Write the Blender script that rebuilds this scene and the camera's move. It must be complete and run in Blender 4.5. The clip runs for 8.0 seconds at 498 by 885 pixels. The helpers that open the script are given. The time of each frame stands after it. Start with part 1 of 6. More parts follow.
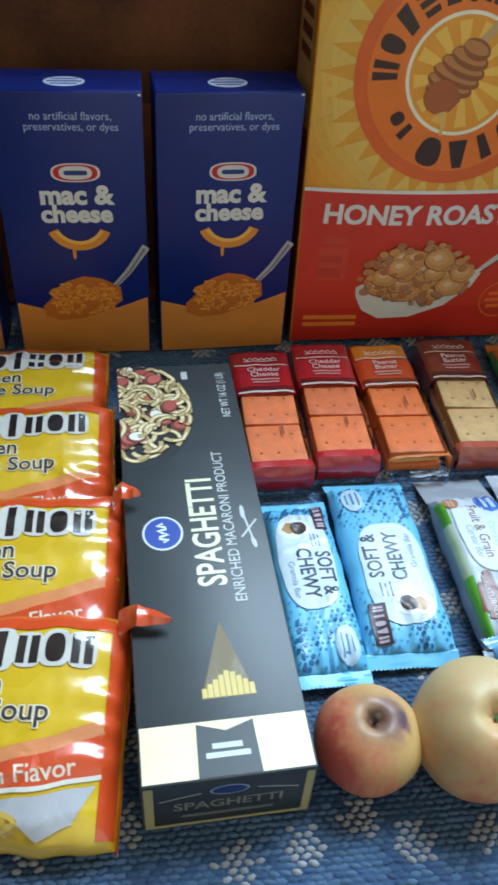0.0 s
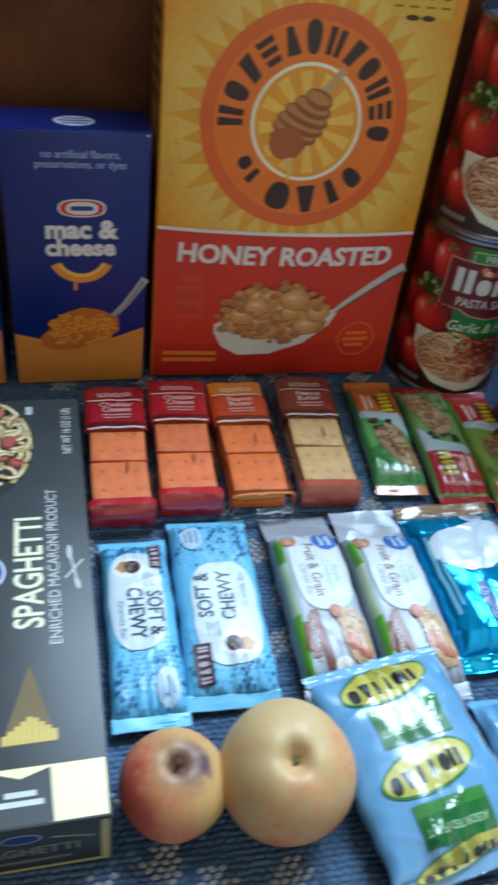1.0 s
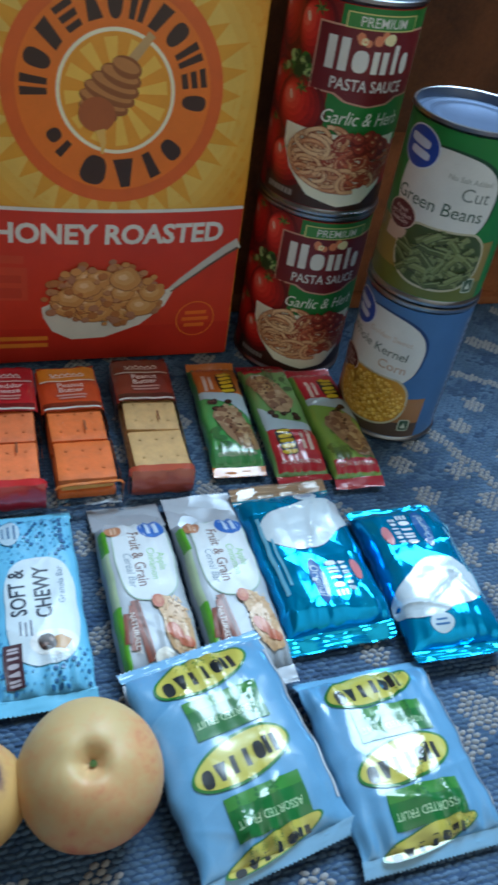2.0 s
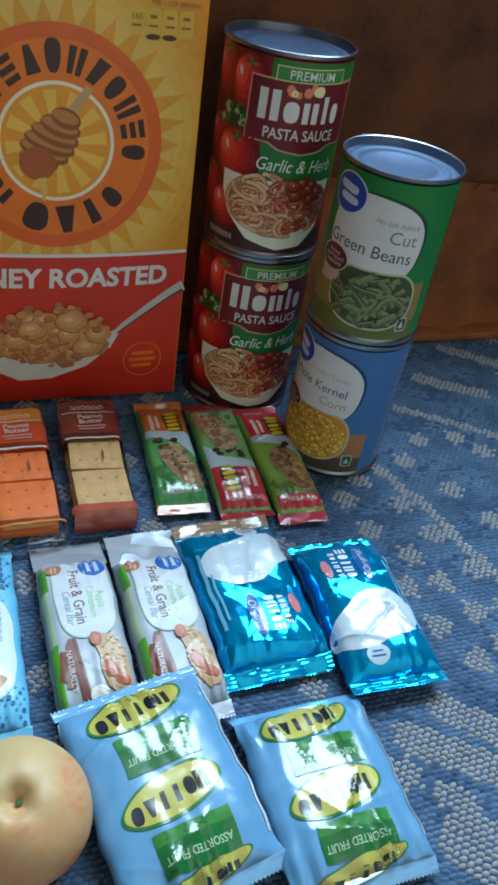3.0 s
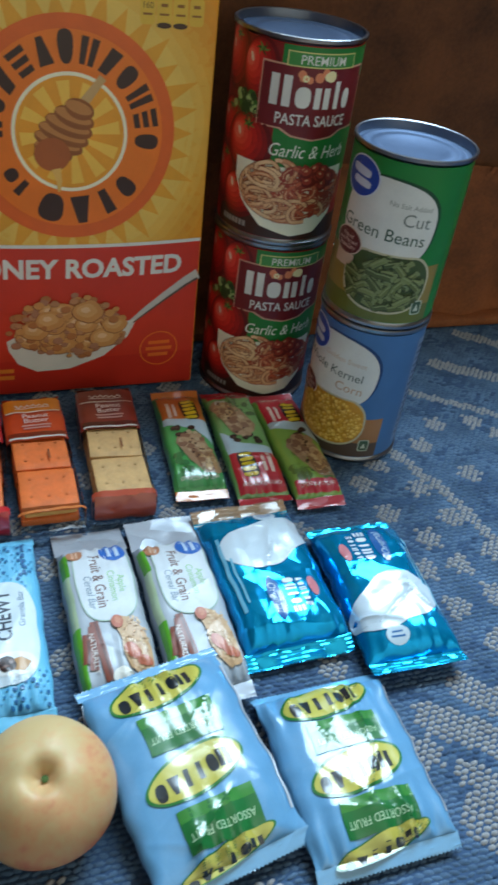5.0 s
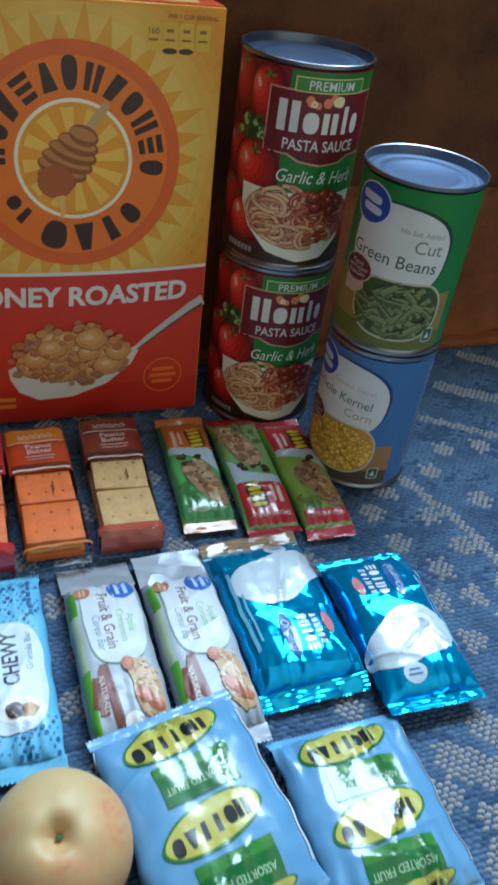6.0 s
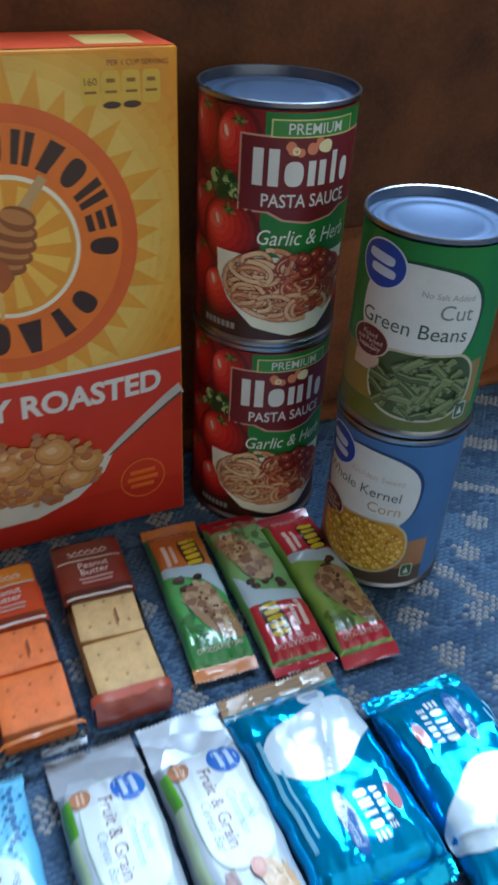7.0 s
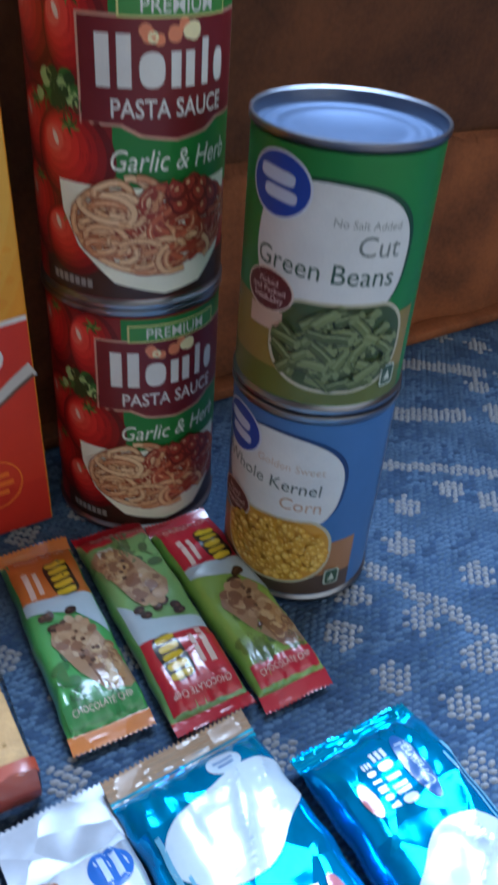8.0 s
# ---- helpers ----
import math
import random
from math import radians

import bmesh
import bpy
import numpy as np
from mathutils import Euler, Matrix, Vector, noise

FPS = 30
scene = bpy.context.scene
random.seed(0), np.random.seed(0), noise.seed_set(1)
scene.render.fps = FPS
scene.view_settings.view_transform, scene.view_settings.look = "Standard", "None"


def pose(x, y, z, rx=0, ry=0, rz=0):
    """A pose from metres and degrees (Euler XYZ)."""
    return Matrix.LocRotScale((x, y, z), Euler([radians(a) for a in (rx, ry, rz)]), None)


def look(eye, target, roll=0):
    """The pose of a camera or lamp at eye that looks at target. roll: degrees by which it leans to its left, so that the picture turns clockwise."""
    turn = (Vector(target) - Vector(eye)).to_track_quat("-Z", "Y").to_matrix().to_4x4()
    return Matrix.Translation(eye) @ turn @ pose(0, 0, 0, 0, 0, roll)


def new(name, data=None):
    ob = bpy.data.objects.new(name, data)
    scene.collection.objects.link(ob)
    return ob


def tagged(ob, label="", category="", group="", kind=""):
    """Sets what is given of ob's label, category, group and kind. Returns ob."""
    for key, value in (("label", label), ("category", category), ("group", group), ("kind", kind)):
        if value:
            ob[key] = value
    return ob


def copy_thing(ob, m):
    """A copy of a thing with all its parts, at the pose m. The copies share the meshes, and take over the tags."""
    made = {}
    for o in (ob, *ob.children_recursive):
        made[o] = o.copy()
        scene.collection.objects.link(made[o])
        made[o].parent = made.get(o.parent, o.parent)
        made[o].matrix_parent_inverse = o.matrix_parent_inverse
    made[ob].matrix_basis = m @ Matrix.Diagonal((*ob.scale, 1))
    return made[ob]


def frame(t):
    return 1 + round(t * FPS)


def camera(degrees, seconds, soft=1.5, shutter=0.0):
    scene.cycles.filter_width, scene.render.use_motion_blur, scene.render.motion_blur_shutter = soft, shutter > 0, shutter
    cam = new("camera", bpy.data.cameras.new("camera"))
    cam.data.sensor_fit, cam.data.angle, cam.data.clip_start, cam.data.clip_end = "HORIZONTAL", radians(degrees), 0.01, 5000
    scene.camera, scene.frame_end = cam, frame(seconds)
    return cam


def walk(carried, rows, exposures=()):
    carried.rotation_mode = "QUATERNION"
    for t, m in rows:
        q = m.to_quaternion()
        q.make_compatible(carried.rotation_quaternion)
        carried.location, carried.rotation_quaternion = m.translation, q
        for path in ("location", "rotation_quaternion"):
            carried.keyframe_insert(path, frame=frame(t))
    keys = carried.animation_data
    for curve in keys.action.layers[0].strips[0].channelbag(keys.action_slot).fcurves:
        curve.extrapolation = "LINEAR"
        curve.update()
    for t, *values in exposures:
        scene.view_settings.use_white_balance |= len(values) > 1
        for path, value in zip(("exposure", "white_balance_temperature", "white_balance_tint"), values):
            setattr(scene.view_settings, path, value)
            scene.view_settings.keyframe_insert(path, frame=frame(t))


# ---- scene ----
cam = camera(33.9, 8.0, soft=2.9, shutter=0.5)
PATH = [
    (0, (-0.112, -0.511, 0.37), (0.133, 0.946, -0.977), 4.0),
    (0.5, (-0.097, -0.516, 0.374), (0.211, 0.943, -0.959), 6.2),
    (1, (-0.056, -0.514, 0.383), (0.352, 0.956, -0.911), 8.5),
    (1.3, (-0.035, -0.513, 0.379), (0.455, 0.935, -0.911), 10.1),
    (1.5, (-0.026, -0.512, 0.376), (0.499, 0.924, -0.912), 10.2),
    (2, (0.003, -0.514, 0.376), (0.606, 0.889, -0.915), 10.8),
    (3.3, (0.026, -0.533, 0.387), (0.693, 0.918, -0.816), 10.3),
    (3.5, (0.029, -0.535, 0.385), (0.695, 0.913, -0.822), 9.7),
    (4, (0.033, -0.535, 0.387), (0.71, 0.906, -0.823), 9.8),
    (4.5, (0.029, -0.534, 0.38), (0.701, 0.91, -0.83), 9.7),
    (5, (0.022, -0.535, 0.382), (0.639, 0.919, -0.845), 8.9),
    (5.2, (0.014, -0.536, 0.388), (0.619, 0.915, -0.849), 8.8),
    (6.3, (0.018, -0.492, 0.381), (0.683, 0.976, -0.804), 8.1),
    (6.5, (0.021, -0.471, 0.379), (0.689, 1.002, -0.798), 6.4),
    (6.8, (0.03, -0.433, 0.379), (0.706, 1.038, -0.796), 4.2),
    (7, (0.037, -0.403, 0.372), (0.752, 1.05, -0.802), 3.7),
    (7.3, (0.052, -0.362, 0.353), (0.822, 1.069, -0.813), 3.0),
    (7.5, (0.073, -0.341, 0.344), (0.907, 1.041, -0.837), 3.8),
    (7.8, (0.09, -0.332, 0.332), (0.959, 1.011, -0.868), 3.4),
    (8, (0.087, -0.332, 0.314), (0.995, 0.987, -0.885), 4.6),
]
walk(cam, [(t, look(eye, target, roll)) for t, eye, target, roll in PATH], [(0.0, 0.26, 6350, 12), (1.0, 0.16, 6300, 14), (2.0, -0.08, 6250, 11), (3.5, 0.02, 6350, 10), (5.0, 0.05, 6500, 10), (6.5, 0.0, 6050, 13), (7.0, 0.14, 6030, 14), (7.5, 0.16, 6000, 15), (8.0, 0.30, 5750, 21)])

# ---- world and light ----
world = bpy.data.worlds.new("sky")
scene.world = world
world.use_nodes = True
wn = world.node_tree
sky = wn.nodes.new("ShaderNodeTexSky")
sky.sky_type = "NISHITA"
sky.sun_disc = False
sky.sun_elevation, sky.sun_rotation = radians(40), radians(150)
wn.nodes["Background"].inputs[1].default_value = 0.1
wn.links.new(sky.outputs[0], wn.nodes["Background"].inputs[0])

window_lamp = bpy.data.lights.new("window_daylight", "AREA")
window_lamp.shape, window_lamp.size, window_lamp.size_y = "RECTANGLE", 1.24, 1.00
window_lamp.energy, window_lamp.color = 92.0, (0.60, 0.83, 1.0)
lamp = new("window_daylight", window_lamp)
lamp.matrix_world = look((0.80, 0.605, 1.73), (0.30, -0.6, 0.15))

# ---- materials ----


def mat(name, color, rough=0.5, metal=0.0, vary=0.12, scale=60.0, bump=0.1, fine=400.0, crinkle=0.0, crinkle_scale=70.0, coat=0.0, per_piece=0.0, other=None, facet=0.0, facet_scale=55.0):
    """Base colour with broad and fine variation, grain relief and, for films, crinkles."""
    m = bpy.data.materials.new(name)
    m.use_nodes = True
    nt = m.node_tree
    n, ln = nt.nodes, nt.links
    b = n["Principled BSDF"]
    b.inputs["Roughness"].default_value = rough
    b.inputs["Metallic"].default_value = metal
    b.inputs["Coat Weight"].default_value = coat
    b.inputs["Coat Roughness"].default_value = 0.12
    tc = n.new("ShaderNodeTexCoord")
    big, small = n.new("ShaderNodeTexNoise"), n.new("ShaderNodeTexNoise")
    big.inputs["Scale"].default_value, big.inputs["Detail"].default_value = scale, 4.0
    small.inputs["Scale"].default_value, small.inputs["Detail"].default_value = fine, 3.0
    for t in (big, small):
        ln.new(tc.outputs["Object"], t.inputs["Vector"])
    add = n.new("ShaderNodeMath")
    add.operation = "MULTIPLY_ADD"
    add.inputs[1].default_value = 0.35
    ln.new(small.outputs["Fac"], add.inputs[0])
    ln.new(big.outputs["Fac"], add.inputs[2])
    ramp = n.new("ShaderNodeValToRGB")
    ramp.color_ramp.elements[0].position, ramp.color_ramp.elements[1].position = 0.42, 0.92
    lo = [c * (1 - vary) for c in color]
    hi = [min(1, c * (1 + vary)) for c in (other or color)]
    ramp.color_ramp.elements[0].color, ramp.color_ramp.elements[1].color = (*lo, 1), (*hi, 1)
    ln.new(add.outputs[0], ramp.inputs[0])
    out = ramp.outputs[0]
    if per_piece:
        oi, hsv = n.new("ShaderNodeObjectInfo"), n.new("ShaderNodeHueSaturation")
        mr = n.new("ShaderNodeMapRange")
        mr.inputs["To Min"].default_value, mr.inputs["To Max"].default_value = 1 - per_piece, 1 + per_piece
        ln.new(oi.outputs["Random"], mr.inputs["Value"])
        ln.new(mr.outputs[0], hsv.inputs["Value"])
        ln.new(out, hsv.inputs["Color"])
        out = hsv.outputs[0]
    ln.new(out, b.inputs["Base Color"])
    bn = n.new("ShaderNodeBump")
    bn.inputs["Strength"].default_value, bn.inputs["Distance"].default_value = bump, 0.0004
    ln.new(small.outputs["Fac"], bn.inputs["Height"])
    if crinkle:
        cr = n.new("ShaderNodeTexNoise")
        cr.noise_type = "RIDGED_MULTIFRACTAL"
        cr.inputs["Scale"].default_value, cr.inputs["Detail"].default_value = crinkle_scale, 2.0
        ln.new(tc.outputs["Object"], cr.inputs["Vector"])
        b2 = n.new("ShaderNodeBump")
        b2.inputs["Strength"].default_value, b2.inputs["Distance"].default_value = crinkle, 0.0015
        ln.new(cr.outputs["Fac"], b2.inputs["Height"])
        ln.new(bn.outputs[0], b2.inputs["Normal"])
        bn = b2
    if facet:
        # crumpled film: small flat planes, each tipped its own way
        vo, off, tip, dot = n.new("ShaderNodeTexVoronoi"), n.new("ShaderNodeVectorMath"), n.new("ShaderNodeVectorMath"), n.new("ShaderNodeVectorMath")
        warp = n.new("ShaderNodeTexNoise")
        warp.inputs["Scale"].default_value = facet_scale * 0.4
        stretch = n.new("ShaderNodeVectorMath")
        stretch.operation = "MULTIPLY_ADD"
        stretch.inputs[1].default_value = (0.022, 0.022, 0.0)
        ln.new(warp.outputs["Color"], stretch.inputs[0])
        ln.new(tc.outputs["Object"], warp.inputs["Vector"])
        ln.new(tc.outputs["Object"], stretch.inputs[2])
        vo.inputs["Scale"].default_value = facet_scale
        off.operation, tip.operation, dot.operation = "SUBTRACT", "SUBTRACT", "DOT_PRODUCT"
        tip.inputs[1].default_value = (0.5, 0.5, 0.5)
        ln.new(stretch.outputs[0], vo.inputs["Vector"])
        ln.new(stretch.outputs[0], off.inputs[0])
        ln.new(vo.outputs["Position"], off.inputs[1])
        ln.new(vo.outputs["Color"], tip.inputs[0])
        ln.new(off.outputs[0], dot.inputs[0])
        ln.new(tip.outputs[0], dot.inputs[1])
        b3 = n.new("ShaderNodeBump")
        b3.inputs["Strength"].default_value, b3.inputs["Distance"].default_value = facet, 1.0
        ln.new(dot.outputs["Value"], b3.inputs["Height"])
        ln.new(bn.outputs[0], b3.inputs["Normal"])
        bn = b3
    ln.new(bn.outputs[0], b.inputs["Normal"])
    return m


def film_mat(name, tint=(1, 1, 1), gloss=0.14):
    """Clear wrapper film: see-through, with a crinkled shine."""
    m = bpy.data.materials.new(name)
    m.use_nodes = True
    nt = m.node_tree
    n, ln = nt.nodes, nt.links
    n.remove(n["Principled BSDF"])
    tr, gl, mix, lw = n.new("ShaderNodeBsdfTransparent"), n.new("ShaderNodeBsdfGlossy"), n.new("ShaderNodeMixShader"), n.new("ShaderNodeLayerWeight")
    tr.inputs[0].default_value = (*tint, 1)
    gl.inputs["Roughness"].default_value = 0.12
    lw.inputs["Blend"].default_value = gloss
    tc, cr, bn = n.new("ShaderNodeTexCoord"), n.new("ShaderNodeTexNoise"), n.new("ShaderNodeBump")
    cr.inputs["Scale"].default_value = 90.0
    bn.inputs["Strength"].default_value, bn.inputs["Distance"].default_value = 0.5, 0.002
    ln.new(tc.outputs["Object"], cr.inputs["Vector"])
    ln.new(cr.outputs["Fac"], bn.inputs["Height"])
    ln.new(bn.outputs[0], gl.inputs["Normal"])
    ln.new(bn.outputs[0], lw.inputs["Normal"])
    ln.new(lw.outputs["Fresnel"], mix.inputs[0])
    ln.new(tr.outputs[0], mix.inputs[1])
    ln.new(gl.outputs[0], mix.inputs[2])
    ln.new(mix.outputs[0], n["Material Output"].inputs[0])
    return m


def srgb(r, g, b):
    return tuple(((c / 255) / 12.92 if c / 255 < 0.04045 else ((c / 255 + 0.055) / 1.055) ** 2.4) for c in (r, g, b))


MATS = {}


def card(r, g, b, vary=0.08):
    """Printed carton or paper ink."""
    k = ("card", r, g, b)
    if k not in MATS:
        MATS[k] = mat("printed_card", srgb(r, g, b), 0.42, 0, vary, 45, 0.06, 900)
    return MATS[k]


def ink(r, g, b, vary=0.06):
    """Ink on glossy film."""
    k = ("ink", r, g, b)
    if k not in MATS:
        MATS[k] = mat("printed_film", tuple(0.78 * c for c in srgb(r, g, b)), 0.3, 0, vary, 60, 0.04, 600, crinkle=0.07, crinkle_scale=30, coat=0.9, facet=0.14, facet_scale=42)
    return MATS[k]


def satin(r, g, b, vary=0.06):
    """Ink on a duller, smoother film."""
    k = ("satin", r, g, b)
    if k not in MATS:
        MATS[k] = mat("printed_satin_film", tuple(0.8 * c for c in srgb(r, g, b)), 0.42, 0, vary, 60, 0.04, 600, crinkle=0.05, crinkle_scale=26, coat=0.15, facet=0.06, facet_scale=40)
    return MATS[k]


def foil(r, g, b, rough=0.2, crinkle=0.6):
    k = ("foil", r, g, b)
    if k not in MATS:
        MATS[k] = mat("metallised_film", srgb(r, g, b), rough, 0.7, 0.1, 60, 0.05, 500, crinkle=crinkle, crinkle_scale=30, facet=0.32, facet_scale=48)
    return MATS[k]


M_WALL = mat("brown_suede", srgb(98, 56, 28), 0.85, 0, 0.5, 22, 1.0, 330, crinkle=0.6, crinkle_scale=75)
M_TRIM = mat("brown_suede_trim", srgb(132, 74, 37), 0.85, 0, 0.5, 20, 1.0, 330, crinkle=0.6, crinkle_scale=75)
# unseen floor beyond the rug, lightened to throw warm light on front faces
M_BOUNCE_FLOOR = mat("bounce_floor", srgb(176, 128, 84), 0.6, 0, 0.25, 20, 0.3, 150)
# dark tone for unseen side walls that soak up bounced light
M_DIM_WALL = mat("unseen_dark_wall", srgb(70, 44, 28), 0.6, 0, 0.3, 8, 0.3, 120)
# warm cream picked for the light that unseen walls and ceiling throw back
M_BOUNCE = mat("plaster", (0.88, 0.74, 0.56), 0.8, 0, 0.05, 6, 0.2, 90)
M_FRAME = mat("window_paint", (0.75, 0.74, 0.7), 0.4, 0, 0.05, 12, 0.1, 120)
M_BACKING = mat("rug_backing", srgb(50, 74, 104), 0.95, 0, 0.3, 60, 0.4, 700)
M_BLUE = mat("blue_yarn", srgb(62, 88, 116), 0.92, 0, 0.30, 40, 0.8, 900, other=srgb(80, 104, 130))
M_NAVY = mat("navy_yarn", srgb(52, 76, 106), 0.92, 0, 0.35, 55, 0.8, 900)
M_PALE = mat("pale_yarn", srgb(146, 146, 148), 0.92, 0, 0.15, 55, 0.8, 900)
M_STEEL = mat("tinned_steel", (0.27, 0.28, 0.31), 0.30, 1.0, 0.06, 80, 0.05, 300)
# the lid's blue base colour stands in for reflected daylight
M_LID = mat("blue_reflection_lid", (0.075, 0.115, 0.20), 0.5, 0.40, 0.08, 60, 0.05, 300)
M_LID.node_tree.nodes["Principled BSDF"].inputs["Specular IOR Level"].default_value = 0.25
M_FILM = film_mat("clear_film")
M_SILVER = mat("silver_film", (0.36, 0.39, 0.44), 0.38, 0.25, 0.08, 50, 0.05, 500, crinkle=0.3, crinkle_scale=60, facet=0.4, facet_scale=60)

# ---- building helpers ----


# the printed surface of each thing: its print is a sub-part of it
PRINTED = {}


def part(name, bm, material, parent=None, label="", smooth=True):
    me = bpy.data.meshes.new(name)
    for f in bm.faces:
        f.smooth = smooth
    bm.to_mesh(me)
    bm.free()
    if smooth:
        me.set_sharp_from_angle(angle=radians(42))
    for one in material if isinstance(material, (list, tuple)) else [material]:
        me.materials.append(one)
    ob = new(name, me)
    if parent is not None:
        ob.parent = parent
    if label:
        ob["label"] = label
    if name in ("body", "wrapper", "paper_label", "printed_wrapper"):
        PRINTED[parent.name] = ob
    return ob


def thing(name, m, label, category, group=""):
    ob = new(name)
    ob.empty_display_size = 0.02
    ob.matrix_basis = m
    return tagged(ob, label, category, group)


def box_bm(x0, x1, y0, y1, z0, z1, bevel=0.0, seg=2, bm=None):
    bm = bm or bmesh.new()
    made = bmesh.ops.create_cube(bm, size=1.0)["verts"]
    for v in made:
        v.co = Vector((x0 + (v.co.x + 0.5) * (x1 - x0), y0 + (v.co.y + 0.5) * (y1 - y0), z0 + (v.co.z + 0.5) * (z1 - z0)))
    if bevel:
        edges = list({e for v in made for e in v.link_edges})
        bmesh.ops.bevel(bm, geom=edges, offset=bevel, segments=seg, affect="EDGES", profile=0.5)
    return bm


def lathe(profile, n=64):
    """Turn (radius, z) pairs about the z axis."""
    bm = bmesh.new()
    rings = []
    for r, z in profile:
        if r < 1e-6:
            rings.append([bm.verts.new((0, 0, z))])
        else:
            rings.append([bm.verts.new((r * math.sin(2 * math.pi * k / n), -r * math.cos(2 * math.pi * k / n), z)) for k in range(n)])
    for a, b in zip(rings, rings[1:]):
        for k in range(n):
            j = (k + 1) % n
            q = [a[k % len(a)], a[j % len(a)], b[j % len(b)], b[k % len(b)]]
            q = [v for i, v in enumerate(q) if v not in q[:i]]
            if len(q) > 2:
                bm.faces.new(q)
    bmesh.ops.recalc_face_normals(bm, faces=bm.faces)
    return bm


# -- printing: flat shapes laid on a surface given as a function of (u, v, height) --
def plane_map(origin, u_dir, v_dir):
    o, a, b = Vector(origin), Vector(u_dir), Vector(v_dir)
    nrm = a.cross(b).normalized()
    return lambda u, v, h: o + a * u + b * v + nrm * h


def round_map(r, theta0):
    """Round a can: u along the girth from the angle theta0, v up."""
    def f(u, v, h):
        t = radians(theta0) + u / r
        return Vector(((r + h) * math.sin(t), -(r + h) * math.cos(t), v))
    return f


def lay(where, tris_verts, faces, name, material, layer, parent, maxlen, label="", lifts=None, tones=None):
    bm = bmesh.new()
    vs = [bm.verts.new((u, v, lifts[i] if lifts else 0)) for i, (u, v) in enumerate(tris_verts)]
    for k, f in enumerate(faces):
        try:
            one = bm.faces.new([vs[i] for i in f])
            one.material_index = tones[k] if tones else 0
        except ValueError:
            pass
    if maxlen:
        for _ in range(6):
            long = [e for e in bm.edges if e.calc_length() > maxlen]
            if not long:
                break
            bmesh.ops.subdivide_edges(bm, edges=long, cuts=1)
            bmesh.ops.triangulate(bm, faces=[f for f in bm.faces if len(f.verts) > 3])
    for f in bm.faces:
        f.normal_update()
        if f.normal.z < 0:
            f.normal_flip()
    h = 0.00012 * (layer + 1)
    for v in bm.verts:
        v.co = where(v.co.x, v.co.y, h + v.co.z)
    return part(name, bm, material, PRINTED.get(parent.name, parent), label)


def shapes(where, polys, name, material, layer, parent, maxlen=0.0, label=""):
    from mathutils.geometry import tessellate_polygon
    verts, faces, lifts = [], [], []
    step = min(4e-6, 1.1e-4 / max(1, len(polys)))
    for k, poly in enumerate(polys):
        base = len(verts)
        lifts.extend([k * step] * len(poly))
        tri = tessellate_polygon([[Vector((u, v, 0)) for u, v in poly]])
        verts.extend(poly)
        faces.extend([[base + i for i in t] for t in tri])
    ob = lay(where, verts, faces, name, material, layer, parent, maxlen, label, lifts)
    if len(polys) > 3:
        ob["kind"] = "stuff"
    return ob


def stack(where, items, mats, name, layer, parent, maxlen=0.0):
    """A printed picture: shapes in several tones, each laid a hair above the last."""
    from mathutils.geometry import tessellate_polygon
    verts, faces, lifts, tones = [], [], [], []
    step = min(4e-6, 1.6e-3 / max(1, len(items)))
    for k, (poly, tone) in enumerate(items):
        base = len(verts)
        tri = tessellate_polygon([[Vector((u, v, 0)) for u, v in poly]])
        verts.extend(poly)
        lifts.extend([k * step] * len(poly))
        faces.extend([[base + i for i in t] for t in tri])
        tones.extend([tone] * len(tri))
    return tagged(lay(where, verts, faces, name, mats, layer, parent, maxlen, "", lifts, tones), kind="stuff")


def band(points, w0, w1=None):
    """One polygon along a line of points."""
    qs = stroke(points, w0, w1)
    return [q[0] for q in qs] + [qs[-1][1], qs[-1][2]] + [q[3] for q in qs[::-1]]


def rect(u0, u1, v0, v1):
    return [(u0, v0), (u1, v0), (u1, v1), (u0, v1)]


def mark(kind, u0, u1, v0, v1):
    """One plain mark where a letter of a brand stands: d disc, b bars, t wedge, s slant, r rungs, i a single bar."""
    w, h, m = u1 - u0, v1 - v0, (u0 + u1) / 2
    if kind == "d":
        return [oval(m, (v0 + v1) / 2, w * 0.46, h * 0.50, 20, 0, 2.6)]
    if kind == "b":
        return [rect(u0, u0 + w * 0.40, v0, v1), rect(u1 - w * 0.40, u1, v0, v1)]
    if kind == "t":
        return [[(u0, v0), (u1, v0), (m + w * 0.16, v1), (m - w * 0.16, v1)]]
    if kind == "s":
        return [[(u0, v0), (m + w * 0.22, v0), (u1, v1), (m - w * 0.22, v1)]]
    if kind == "r":
        return [rect(u0, u1, v0 + h * q, v0 + h * (q + 0.24)) for q in (0.0, 0.38, 0.76)]
    return [rect(m - w * 0.22, m + w * 0.22, v0, v1)]


def oval(u, v, a, b, n=36, rot=0.0, p=2.0):
    c, s = math.cos(radians(rot)), math.sin(radians(rot))
    out = []
    for k in range(n):
        t = 2 * math.pi * k / n
        x = a * math.copysign(abs(math.cos(t)) ** (2 / p), math.cos(t))
        y = b * math.copysign(abs(math.sin(t)) ** (2 / p), math.sin(t))
        out.append((u + c * x - s * y, v + s * x + c * y))
    return out


def ring(u, v, r0, r1, a0=0.0, a1=360.0, n=40):
    outer = [(u + r1 * math.cos(radians(a0 + (a1 - a0) * k / n)), v + r1 * math.sin(radians(a0 + (a1 - a0) * k / n))) for k in range(n + 1)]
    inner = [(u + r0 * math.cos(radians(a0 + (a1 - a0) * k / n)), v + r0 * math.sin(radians(a0 + (a1 - a0) * k / n))) for k in range(n + 1)]
    return [[outer[k], outer[k + 1], inner[k + 1], inner[k]] for k in range(n)]


